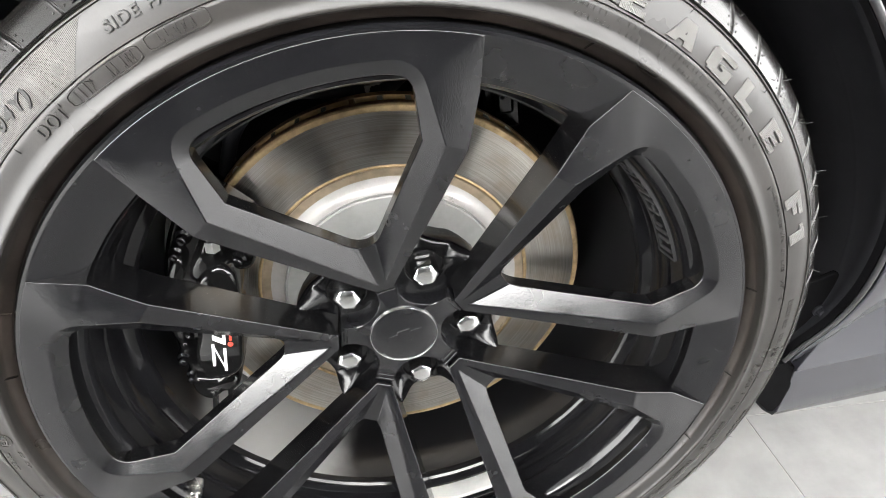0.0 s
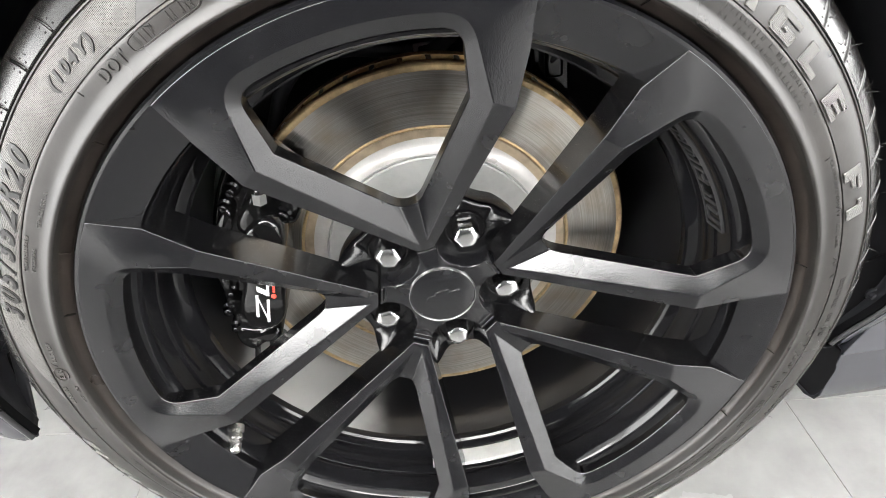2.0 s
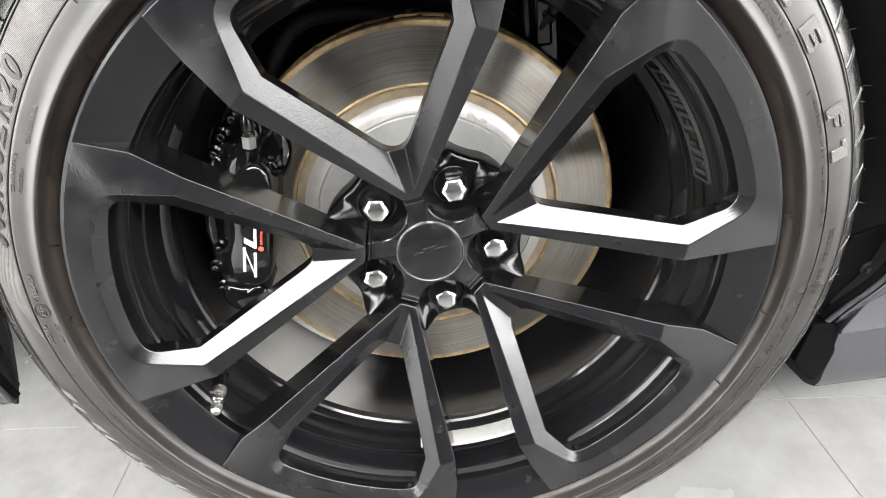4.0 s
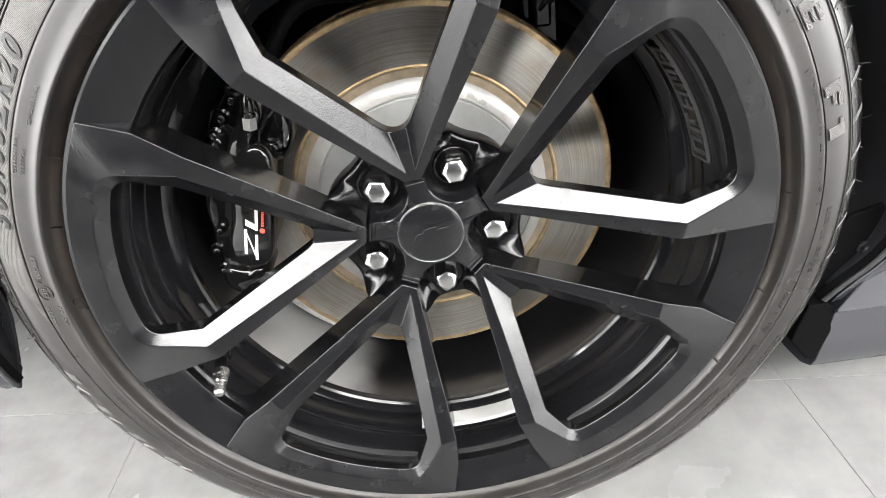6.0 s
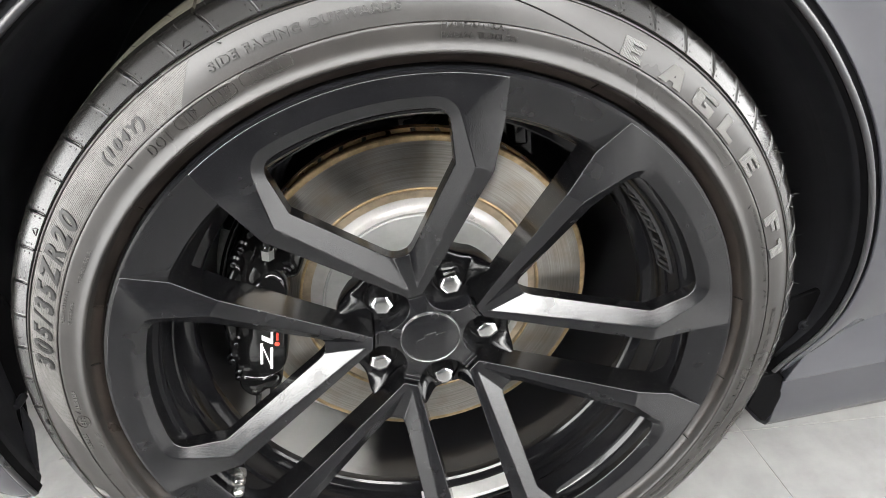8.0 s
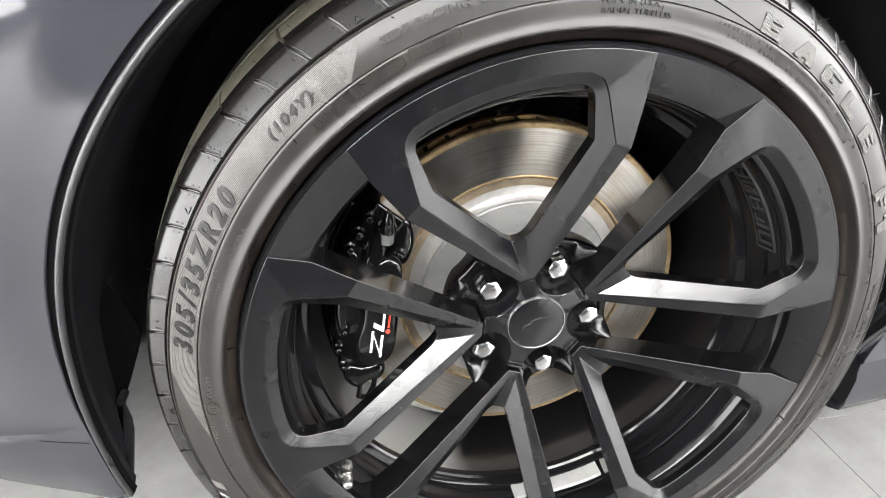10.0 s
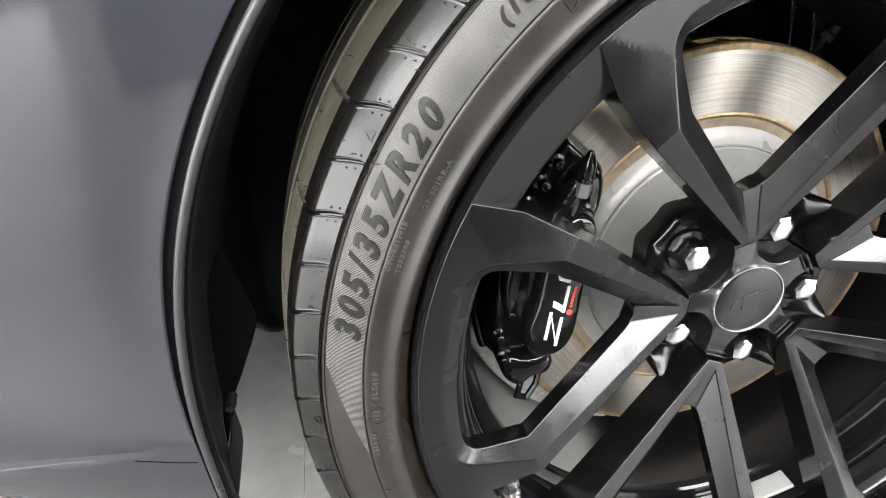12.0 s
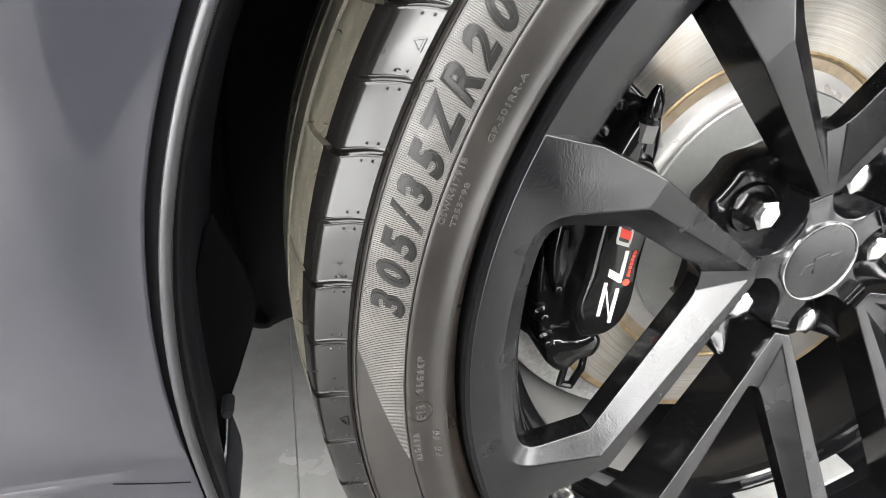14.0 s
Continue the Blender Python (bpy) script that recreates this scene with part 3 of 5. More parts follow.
def groove(deg, r, y):
    """How deep a lateral groove cuts the shoulder here."""
    if y > 0.018 or r < 0.3356:
        return 0.0
    s = min(1.0, (r - 0.3335) / 0.0225)
    k = (deg - GROOVE0 - slant(r)) / PITCH
    n = round(k)
    off = abs(k - n) * PITCH
    long = n % 2 == 1
    end = 0.3592 if long else 0.3525
    if r > end:
        return 0.0
    half = (0.21 if long else 0.17) * (0.8 + 0.35 * s)
    deep = 0.0008 + (0.0024 if long else 0.0006) * s ** 1.2
    k = off / half
    lip = 0.00035 * math.exp(-((k - 1.35) / 0.35) ** 2)        # raised edges
    return deep * min(1.0, max(0.0, (1 - k) / 0.45)) ** 0.7 - lip if k < 2.2 else 0.0


bm = bmesh.new()
CUT0, CUT1 = [i for i, q in enumerate(TYRE) if q[0] == 0.3352][0], [i for i, q in enumerate(TYRE) if q[1] == 0.019][0]


def tyre_ring(rows, n):
    cols = []
    for i in range(n):
        col = []
        for r, y, m in rows:
            a = 360 * i / n + (slant(r) if n > 3000 else 0.0)
            v = wp(r - groove(a, r, y), a, y)
            # flattened and bulged where it stands on the floor
            low = max(0.0, 0.0012 - v.z)
            v.z += low
            if y < 0.0:
                v.y -= 0.9 * low + 0.006 * math.exp(-((a - 270 if 90 < a < 360 else a % 360 + 90) / 16) ** 2) * (r - 0.28) / 0.06 * max(0.0, min(1.0, (0.345 - r) / 0.03))
            col.append(bm.verts.new(v))
        cols.append(col)
    for i in range(n):
        p, q = cols[i], cols[(i + 1) % n]
        for j in range(len(rows) - 1):
            bm.faces.new((p[j], p[j + 1], q[j + 1], q[j])).material_index = rows[j + 1][2]


tyre_ring(TYRE[:CUT0 + 1], 720)
tyre_ring(TYRE[CUT0:CUT1 + 1], 7200)
tyre_ring(TYRE[CUT1:], 360)
part("tyre", bm, [RUBBER, BEAD, TREAD, EDGE, SIDEWALL], wheel, "shiny dressed black low-profile tyre", smooth=50)
BITS = wheel      # lettering lies on the tyre, one level under the wheel


def on_side(r, deg, lift):
    return wp(r, deg, side_y(r) - lift)


def sheet(bm, outline, lift):
    """A thin raised patch on the sidewall, from quads of (radius, direction)."""
    for quad in outline:
        top = [bm.verts.new(on_side(r, d, lift)) for r, d in quad]
        low = [bm.verts.new(on_side(r, d, -0.0004)) for r, d in quad]
        bm.faces.new(top)
        k = len(quad)
        for i in range(k):
            bm.faces.new((low[i], low[(i + 1) % k], top[(i + 1) % k], top[i]))


# ribbed band behind the size marking, ending in a point: narrow bars, their tops coloured as if lit, with dark gaps
bm = bmesh.new()
for i in range(400):
    d = 113.0 + 0.168 * i
    r0, r1 = 0.3100, 0.3306 if d < 167.5 else 0.3306 - 0.0206 * (min(1.0, (d - 167.5) / 12.5)) ** 0.85
    if d < 117.0:
        r0 = 0.3306 - 0.0206 * ((d - 113.0) / 4.0)
    if r1 - r0 < 0.0006:
        continue
    rows = []
    for j in range(5):
        r = r0 + (r1 - r0) * j / 4
        rows.append([bm.verts.new(on_side(r, d + e, l)) for e, l in ((-0.075, -0.0001), (-0.055, 0.0003), (0.055, 0.0003), (0.075, -0.0001))])
    for p, q in zip(rows, rows[1:]):
        for j in range(3):
            bm.faces.new((p[j], p[j + 1], q[j + 1], q[j])).material_index = 0 if j == 1 else 1
tagged(part("hatched_band", bm, [HATCH, SIDEWALL], BITS, "finely ribbed band on the sidewall"), kind="stuff")


def lettering(text, start, end, r_low, r_high, mat, lift=0.0009, shear=0.0, name="lettering", bold=0.0, surface=None, space=1.0):
    """Words bent along the wheel, read clockwise with their feet to the hub."""
    cu = bpy.data.curves.new(name, "FONT")
    cu.body = text
    cu.offset = bold
    cu.resolution_u = 3
    cu.space_character = space
    tmp = new(name, cu)
    me = bpy.data.meshes.new_from_object(tmp.evaluated_get(bpy.context.evaluated_depsgraph_get()))
    bpy.data.objects.remove(tmp)
    bm = bmesh.new()
    bm.from_mesh(me)
    bpy.data.meshes.remove(me)
    bmesh.ops.triangulate(bm, faces=bm.faces)
    xs, ys = [v.co.x for v in bm.verts], [v.co.y for v in bm.verts]
    x0, x1, y0, y1 = min(xs), max(xs), min(ys), max(ys)
    ex = bmesh.ops.extrude_face_region(bm, geom=list(bm.faces))
    raised = {v for v in ex["geom"] if isinstance(v, bmesh.types.BMVert)}
    for v in bm.verts:
        h = (v.co.y - y0) / (y1 - y0)
        u = (v.co.x - x0) / (x1 - x0)
        r = r_low + (r_high - r_low) * h
        d = start + (end - start) * u - shear * (h - 0.5)
        base = side_y(r) if surface is None else surface
        v.co = wp(r, d, base - (lift if v in raised else -0.0003))
    return part(name, bm, mat, BITS, smooth=25)


# the size stands in relief, its letters dark on the ribs
for bold, lift, mat in ((0.046, 0.0009, LETTER), (0.006, 0.0013, LETTER)):
    lettering("305/35ZR20", 163.3, 138.0, 0.3130 - bold * 0.02, 0.3268 + bold * 0.02, mat, lift, 0.9, bold=bold, space=1.42)
for text, d0, d1, r0, r1, shear, space in (("(104Y)", 129.2, 121.8, 0.3142, 0.3236, 0.4, 1.25), ("SIDE FACING OUTWARDS", 111.6, 87.9, 0.3172, 0.3226, 0.0, 1.15), ("DOT", 124.4, 120.3, 0.2990, 0.3060, 0.0, 1.2)):
    lettering(text, d0, d1, r0 - 0.0004, r1 + 0.0004, LETTER, 0.0008, shear, bold=0.040, space=space)
    lettering(text, d0, d1, r0, r1, LETTER if shear else SIDEWALL, 0.0012, shear, bold=0.030 if shear else 0.012, space=space)
lettering("MADE IN U.S.A.", 83.4, 75.2, 0.3052, 0.3088, SIDEWALL, 0.0010)
lettering("RADIAL TUBELESS", 83.4, 73.4, 0.2990, 0.3026, SIDEWALL, 0.0010)
lettering("GP-501RR-A", 147.4, 141.6, 0.2980, 0.3006, CODE, 0.0008, bold=0.008, space=1.1)
lettering("GSWR41791B", 154.9, 149.2, 0.3044, 0.3070, CODE, 0.0008, bold=0.008, space=1.1)
lettering("T355798", 154.9, 151.0, 0.2994, 0.3018, CODE, 0.0008, bold=0.008, space=1.1)
lettering("E13", 174.75, 173.15, 0.2996, 0.3040, CODE, 0.0010, bold=0.01)

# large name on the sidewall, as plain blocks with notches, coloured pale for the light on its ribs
def block_quads(kind, a, w, r0, r1):
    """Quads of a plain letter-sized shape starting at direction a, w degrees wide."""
    h = r1 - r0
    q = lambda u0, u1, v0, v1: [(r0 + h * v0, a - w * u0), (r0 + h * v0, a - w * u1), (r0 + h * v1, a - w * u1), (r0 + h * v1, a - w * u0)]
    if kind == 0:      # notched twice
        return [q(0, 0.4, 0, 1), q(0.4, 1, 0, 0.26), q(0.4, 0.9, 0.4, 0.6), q(0.4, 1, 0.76, 1)]
    if kind == 1:      # wedge
        return [[(r0, a), (r0, a - w * 0.32), (r1, a - w * 0.75), (r1, a - w * 0.35)], [(r0, a - w * 0.66), (r0, a - w), (r1, a - w * 0.78), (r1, a - w * 0.55)], q(0.3, 0.75, 0.2, 0.42)]
    if kind == 2:      # hook
        return [q(0, 0.38, 0.12, 0.88), q(0.1, 1, 0.78, 1), q(0.1, 1, 0, 0.25), q(0.66, 1, 0.2, 0.52), q(0.5, 0.68, 0.38, 0.52)]
    if kind == 3:      # corner
        return [q(0, 0.42, 0, 1), q(0.42, 1, 0, 0.28)]
    if kind == 4:      # flag
        return [q(0, 0.42, 0, 1), q(0.42, 1, 0.74, 1), q(0.42, 0.85, 0.38, 0.6)]
    return [q(0.3, 0.8, 0, 1), q(0.05, 0.3, 0.7, 0.92)]


for kind, a, w in ((0, 59.6, 3.2), (1, 53.0, 4.0), (2, 46.6, 4.0), (3, 40.4, 3.4), (0, 33.6, 3.6), (4, 21.4, 3.5), (5, 16.2, 3.4)):
    bm = bmesh.new()
    sheet(bm, block_quads(kind, a, w, 0.3112, 0.3250), 0.0013)
    part("raised_block", bm, BLOCK, BITS, "raised ribbed block on the sidewall, coloured pale as if catching light")

# marks that cannot be read: rows of small bars, ovals round two of them
random.seed(5)


def bars(start, end, r0, r1, n, lift=0.0008, mat=SIDEWALL, name="raised_mark"):
    bm = bmesh.new()
    w = (end - start) / n
    for i in range(n):
        if random.random() < 0.12:
            continue
        a = start + w * i
        sheet(bm, block_quads(random.choice((0, 1, 2, 3, 4, 5)), a, -w * 0.68, r0, r1), lift)
    part(name, bm, mat, BITS)


def oval(start, end, r0, r1, square=5):
    bm = bmesh.new()
    mid, rm = (start + end) / 2, (r0 + r1) / 2
    ha, hr = abs(end - start) / 2, (r1 - r0) / 2
    ring = []
    for i in range(48):
        t = 2 * math.pi * i / 48
        c, s2 = math.cos(t), math.sin(t)
        k = 1 / (abs(c) ** square + abs(s2) ** square) ** (1 / square)
        ring.append([bm.verts.new(on_side(rm + hr * k * s2 * f, mid + ha * k * c * g, l)) for f, g, l in ((1, 1, -0.0003), (0.94, 0.985, 0.0008), (0.84, 0.965, 0.0008), (0.76, 0.95, -0.0003))])
    for p, q in zip(ring, ring[1:] + ring[:1]):
        for j in range(3):
            bm.faces.new((p[j], p[j + 1], q[j + 1], q[j]))
    part("raised_oval", bm, SIDEWALL, BITS, smooth=40)


oval(119.4, 109.9, 0.2978, 0.3078)
bars(118.6, 115.0, 0.2998, 0.3058, 5)
bars(114.0, 110.6, 0.2998, 0.3058, 6)
oval(109.2, 102.0, 0.2990, 0.3090)
bars(107.8, 103.4, 0.3010, 0.3068, 5)
bars(180.8, 176.4, 0.3036, 0.3068, 7, mat=CODE)
bars(171.6, 167.4, 0.3004, 0.3036, 6, mat=CODE)
bars(179.8, 176.2, 0.2936, 0.2966, 5, mat=CODE)
oval(175.2, 172.7, 0.2955, 0.3080, 2)
bars(66, 32, 0.3040, 0.3066, 44, 0.0005)
bars(64, 34, 0.2985, 0.3008, 36, 0.0005)
bars(24.5, 9.0, 0.3042, 0.3062, 20, 0.0005)
bars(6.5, 3.0, 0.3045, 0.3075, 3, 0.0006)
bars(2.5, -9.0, 0.3160, 0.3205, 12, 0.0006)
bars(-12.5, -21.0, 0.3020, 0.3055, 11)
bars(-23.5, -31.0, 0.3020, 0.3055, 10)
bars(-34.0, -46.0, 0.3020, 0.3055, 14)
bars(-20.0, -28.0, 0.3225, 0.3285, 7)
bars(-31.0, -42.0, 0.3225, 0.3285, 9)
bars(-46.0, -60.0, 0.3225, 0.3285, 12)
bars(-50.0, -75.0, 0.3010, 0.3040, 28)
bars(195.0, 235.0, 0.3005, 0.3030, 42, 0.0005)
for a in (192.4, 199.8, 207.2, 214.6):
    bm = bmesh.new()
    sheet(bm, [[(0.3240, a + 1.7), (0.3246, a + 1.85), (0.3318, a + 0.15), (0.3312, a)]], 0.0008)
    part("pale_dash", bm, DASH, BITS, "short pale dash on the sidewall")
    bm = bmesh.new()
    sheet(bm, [[(0.3225, a - 2.3), (0.3225, a - 0.6), (0.3310, a - 1.4), (0.3310, a - 3.2)]], 0.0008)
    part("raised_block", bm, BLOCK, BITS)

# small triangles beside the grooves
for a in (144.0, 176.0, 113.0, 195.0):
    bm = bmesh.new()
    for e in (0, 1, 2):
        p = [(0.3372, a), (0.3372, a - 1.0), (0.3408, a - 0.5)]
        p0, p1 = p[e], p[(e + 1) % 3]
        sheet(bm, [[p0, p1, (p1[0] + 0.0006, p1[1] - 0.06), (p0[0] + 0.0006, p0[1] - 0.06)]], 0.0008)
    part("raised_triangle", bm, RUBBER, BITS)

# rib that swings from the shoulder line down to the inner line
bm = bmesh.new()
prev = None
for i in range(31):
    t = i / 30
    d = 86 - 30 * t
    r = 0.3318 - 0.0212 * (t * t * (3 - 2 * t))
    cur = [bm.verts.new(on_side(r + e, d, l)) for e, l in ((-0.0008, -0.0003), (0.0, 0.0007), (0.0008, -0.0003))]
    if prev:
        for j in range(2):
            bm.faces.new((prev[j], prev[j + 1], cur[j + 1], cur[j]))
    prev = cur
part("raised_rib", bm, RUBBER, BITS, smooth=50)

# small moulded crosses beside the grooves
random.seed(3)
bm = bmesh.new()
for n in range(68):
    for s in (0.10, 0.34):
        for e in (-1, 1):
            r = 0.3366 + 0.0165 * s
            a = GROOVE0 + n * PITCH + 2.1 * ((r - 0.3335) / 0.0225) ** 1.5 + e * 0.66
            for da, dr in ((0.10, 0.0004), (0.10, -0.0004)):
                q = [on_side(r - dr, a - da, 0.0), on_side(r + dr, a + da, 0.0)]
                lathe(bm, q[0] + Vector((0, -0.0001, 0)), q[1] + Vector((0, -0.0001, 0)), [(0, 0.0002), (0.3, 0.0004), (0.7, 0.0004), (1, 0.0002)], 5)
tagged(part("moulding_relief", bm, RUBBER, BITS), kind="stuff")


def hair(bm, p, q, bend, thick):
    """A thin rubber hair, bent in the middle."""
    mid = (p + q) / 2 + bend
    rings = []
    for c, k in ((p, 1.0), (mid, 0.8), (q, 0.35)):
        rings.append([bm.verts.new(c + Vector((math.cos(t), 0.6 * math.sin(t), math.sin(t + 0.7))) * thick * k) for t in (0.0, 2.1, 4.2)])
    for u, w in zip(rings, rings[1:]):
        for i in range(3):
            bm.faces.new((u[i], u[(i + 1) % 3], w[(i + 1) % 3], w[i]))


# moulding hairs: small groups round the shoulder, standing off the tread's edge
bm = bmesh.new()
for n in range(68):
    for e in range(random.choice((1, 2, 3))):
        a = GROOVE0 + n * PITCH + random.uniform(-1.6, 1.6)
        r = random.choice((0.3400, 0.3450, 0.3490, 0.3525, 0.3550, 0.3570)) + random.uniform(-0.001, 0.001)
        y = table([(q[0], q[1]) for q in TYRE if 0.3350 < q[0] < 0.3588 and q[1] < 0.016], r) + 0.0005
        long = random.uniform(0.002, 0.0065)
        p = wp(r - 0.001, a, y)
        q = wp(r + long * random.uniform(0.5, 0.9), a + random.uniform(-0.7, 0.7), y - long * random.uniform(0.3, 0.8))
        hair(bm, p, q, Vector((random.uniform(-1, 1), -0.5, random.uniform(-1, 1))) * 0.0010, 0.00032)
# single hairs lying on the sidewall
for n in range(40):
    a = 360 * n / 40 + random.uniform(-3, 3)
    r = random.choice((0.2990, 0.3015, 0.3040, 0.3335, 0.3290))
    long = random.uniform(0.002, 0.006)
    p = on_side(r, a, 0.0003)
    q = on_side(min(0.345, r + long * 0.8), a + random.uniform(-1.2, 1.2), random.uniform(0.001, 0.004))
    hair(bm, p, q, Vector((0, -0.0008, 0.0006)), 0.00042)
tagged(part("rubber_fuzz", bm, LETTER, BITS), kind="stuff")
# pale scuffs on the bead
for a in (163.5, -13.0, -29.5, 152.0, 60.0, 6.0, 133.0):
    bm = bmesh.new()
    q = [wp(0.2822, a, -0.0604), wp(0.2822, a + 0.12, -0.0604), wp(0.2880, a - 0.2, -0.0655), wp(0.2880, a - 0.32, -0.0655)]
    for v in q:
        v.y -= 0.0006
    lo = [bm.verts.new(v + Vector((0, 0.002, 0))) for v in q]
    hi = [bm.verts.new(v) for v in q]
    bm.faces.new(hi)
    for i in range(4):
        bm.faces.new((lo[i], lo[(i + 1) % 4], hi[(i + 1) % 4], hi[i]))
    part("scuff", bm, BEAD if a in (133.0, 152.0) else RUBBER, BITS)

# cast pad with raised marks inside the front of the barrel
def pad_r(y):
    return 0.2333 + 0.165 * (-0.0130 - y)


def barrel_patch(bm, d0, d1, y0, y1, h, base=0.003):
    """A raised patch on the cone of the barrel, with sloping sides."""
    n = max(1, int(abs(d1 - d0) / 2))
    cols = []
    for i in range(n + 1):
        d = d0 + (d1 - d0) * i / n
        cols.append([bm.verts.new(wp(pad_r(y) + up, d, y)) for y, up in ((y0, base), (y0 + 0.0004, -h), (y1 - 0.0004, -h), (y1, base))])
    for p, q in zip(cols, cols[1:]):
        for j in range(3):
            bm.faces.new((p[j], p[j + 1], q[j + 1], q[j]))
    for end in (cols[0], cols[-1]):
        bm.faces.new(end)


bm = bmesh.new()
barrel_patch(bm, 12.0, 41.0, -0.0345, -0.0130, 0.0)
part("barrel_pad", bm, BARREL, wheel, "black cast pad inside the rim", smooth=30)
# raised outline of the pad
for d0, d1, y0, y1 in ((12.0, 41.0, -0.0345, -0.0333), (12.0, 41.0, -0.0142, -0.0130), (12.0, 12.4, -0.0333, -0.0142), (40.6, 41.0, -0.0333, -0.0142)):
    bm = bmesh.new()
    barrel_patch(bm, d0, d1, y0, y1, 0.0012)
    part("pad_edge", bm, MARK, wheel, smooth=30)
# hollow letter-sized outlines, one side left open
for i, (a, w) in enumerate(((13.6, 3.4), (18.4, 3.9), (23.6, 3.9), (28.8, 3.9), (34.0, 4.2))):
    bm = bmesh.new()
    barrel_patch(bm, a, a + 0.8, -0.0312, -0.0165, 0.0013)
    barrel_patch(bm, a + 0.8, a + w, -0.0185, -0.0165, 0.0013)
    if i != 1:
        barrel_patch(bm, a + w - 0.8, a + w, -0.0312, -0.0186, 0.0013)
    if i in (1, 3):
        barrel_patch(bm, a + w * 0.5 - 0.35, a + w * 0.5 + 0.35, -0.0270, -0.0186, 0.0013)
    elif i != 0:
        barrel_patch(bm, a + 0.8, a + w * 0.6, -0.0262, -0.0242, 0.0013)
    part("barrel_marking", bm, MARK, wheel, "raised mark on the cast pad", smooth=30)

# valve stem
bm = bmesh.new()
lathe(bm, wp(0.234, -156.5, -0.012), wp(0.2375, -154.0, -0.034), [(0, 0.0085), (0.3, 0.0085), (0.36, 0.0062), (1, 0.0058)], 18)
valve = part("valve_stem", bm, GLOSS, wheel, "metal tyre valve with a bright cap", smooth=40)
bm = bmesh.new()
lathe(bm, wp(0.2368, -154.4, -0.030), wp(0.2395, -152.6, -0.0545), [(0, 0.0070), (0.22, 0.0072), (0.26, 0.0054), (0.34, 0.0052), (0.36, 0.0062), (0.50, 0.0062), (0.54, 0.0050), (0.62, 0.0048), (0.66, 0.0054), (0.92, 0.0050), (1, 0.0036)], 18)
part("cap", bm, BRIGHT, valve, "bright metal valve cap", smooth=30)

# strip of stick-on balance weights on the flat of the barrel
bm = bmesh.new()
cols = []
for i in range(21):
    a = 260.6 + 26.1 * i / 20
    cols.append([bm.verts.new(wp(r, a, y)) for r, y in ((0.2346, -0.0158), (0.2326, -0.0154), (0.2318, -0.0146), (0.2316, 0.0022), (0.2322, 0.0034), (0.2342, 0.0036))])
for p, q in zip(cols, cols[1:]):
    for e in range(5):
        bm.faces.new((p[e], p[e + 1], q[e + 1], q[e]))
bm.faces.new(cols[0])
bm.faces.new(cols[-1])
part("balance_weight", bm, WEIGHT, wheel, "pale grey strip of stick-on balance weights", smooth=30)

# ---- brake ----
bm = bmesh.new()
revolve(bm, [(0.1305, 0.0702), (0.1330, 0.0700), (0.1810, 0.0700), (0.1845, 0.0704)], 160, mat=0)
revolve(bm, [(0.1845, 0.0704), (0.1860, 0.0716), (0.1860, 0.0805), (0.1810, 0.0812), (0.131, 0.0812)], 160, mat=1)
revolve(bm, [(0.131, 0.0930), (0.1810, 0.0930), (0.1860, 0.0938), (0.1860, 0.1025), (0.131, 0.1030)], 160, mat=1)
disc = part("brake_disc", bm, [STEEL, RUST], car, "machined steel brake disc with a rusty rim", smooth=30)
bm = bmesh.new()
revolve(bm, [(0.1800, 0.06988), (0.1826, 0.06985), (0.1845, 0.0701), (0.1858, 0.0712), (0.1864, 0.0730)], 160)
part("rusty_edge", bm, GOLD, disc, "gold-brown rusty edge", smooth=30)
bm = bmesh.new()
revolve(bm, [(0.1318, 0.0697), (0.1300, 0.0692), (0.1286, 0.0700)], 120)
part("rusty_line", bm, GOLD, disc, smooth=True)
for i in range(48):
    a = 7.5 * i
    bm = bmesh.new()
    v = [bm.verts.new(wp(r, a + sk + da, y)) for y in (0.0810, 0.0932) for r, sk, da in ((0.150, 0, -0.6), (0.1857, 2.2, -0.5), (0.1857, 2.2, 0.9), (0.150, 0, 0.6))]
    for f in ((0, 1, 2, 3), (4, 5, 6, 7), (0, 1, 5, 4), (1, 2, 6, 5), (2, 3, 7, 6), (3, 0, 4, 7)):
        bm.faces.new([v[j] for j in f])
    part("vane", bm, BRIGHT if i % 4 else RUST, disc)
bm = bmesh.new()
revolve(bm, [(0.1286, 0.0700), (0.1276, 0.0712), (0.1200, 0.0712)], 140, mat=2)
revolve(bm, [(0.1200, 0.0712), (0.1180, 0.0708), (0.1130, 0.0690), (0.1090, 0.0664), (0.1072, 0.0640)], 140, mat=0)
revolve(bm, [(0.1072, 0.0640), (0.1064, 0.0622), (0.1054, 0.0628), (0.1040, 0.0618), (0.1032, 0.0618), (0.1025, 0.0618), (0.072, 0.0618), (0.071, 0.0612), (0.040, 0.0612)], 140, mat=1)
part("disc_hat", bm, [HAT_EDGE, HAT, HAT_BAND], disc, "pale steel centre of the brake disc", smooth=25)

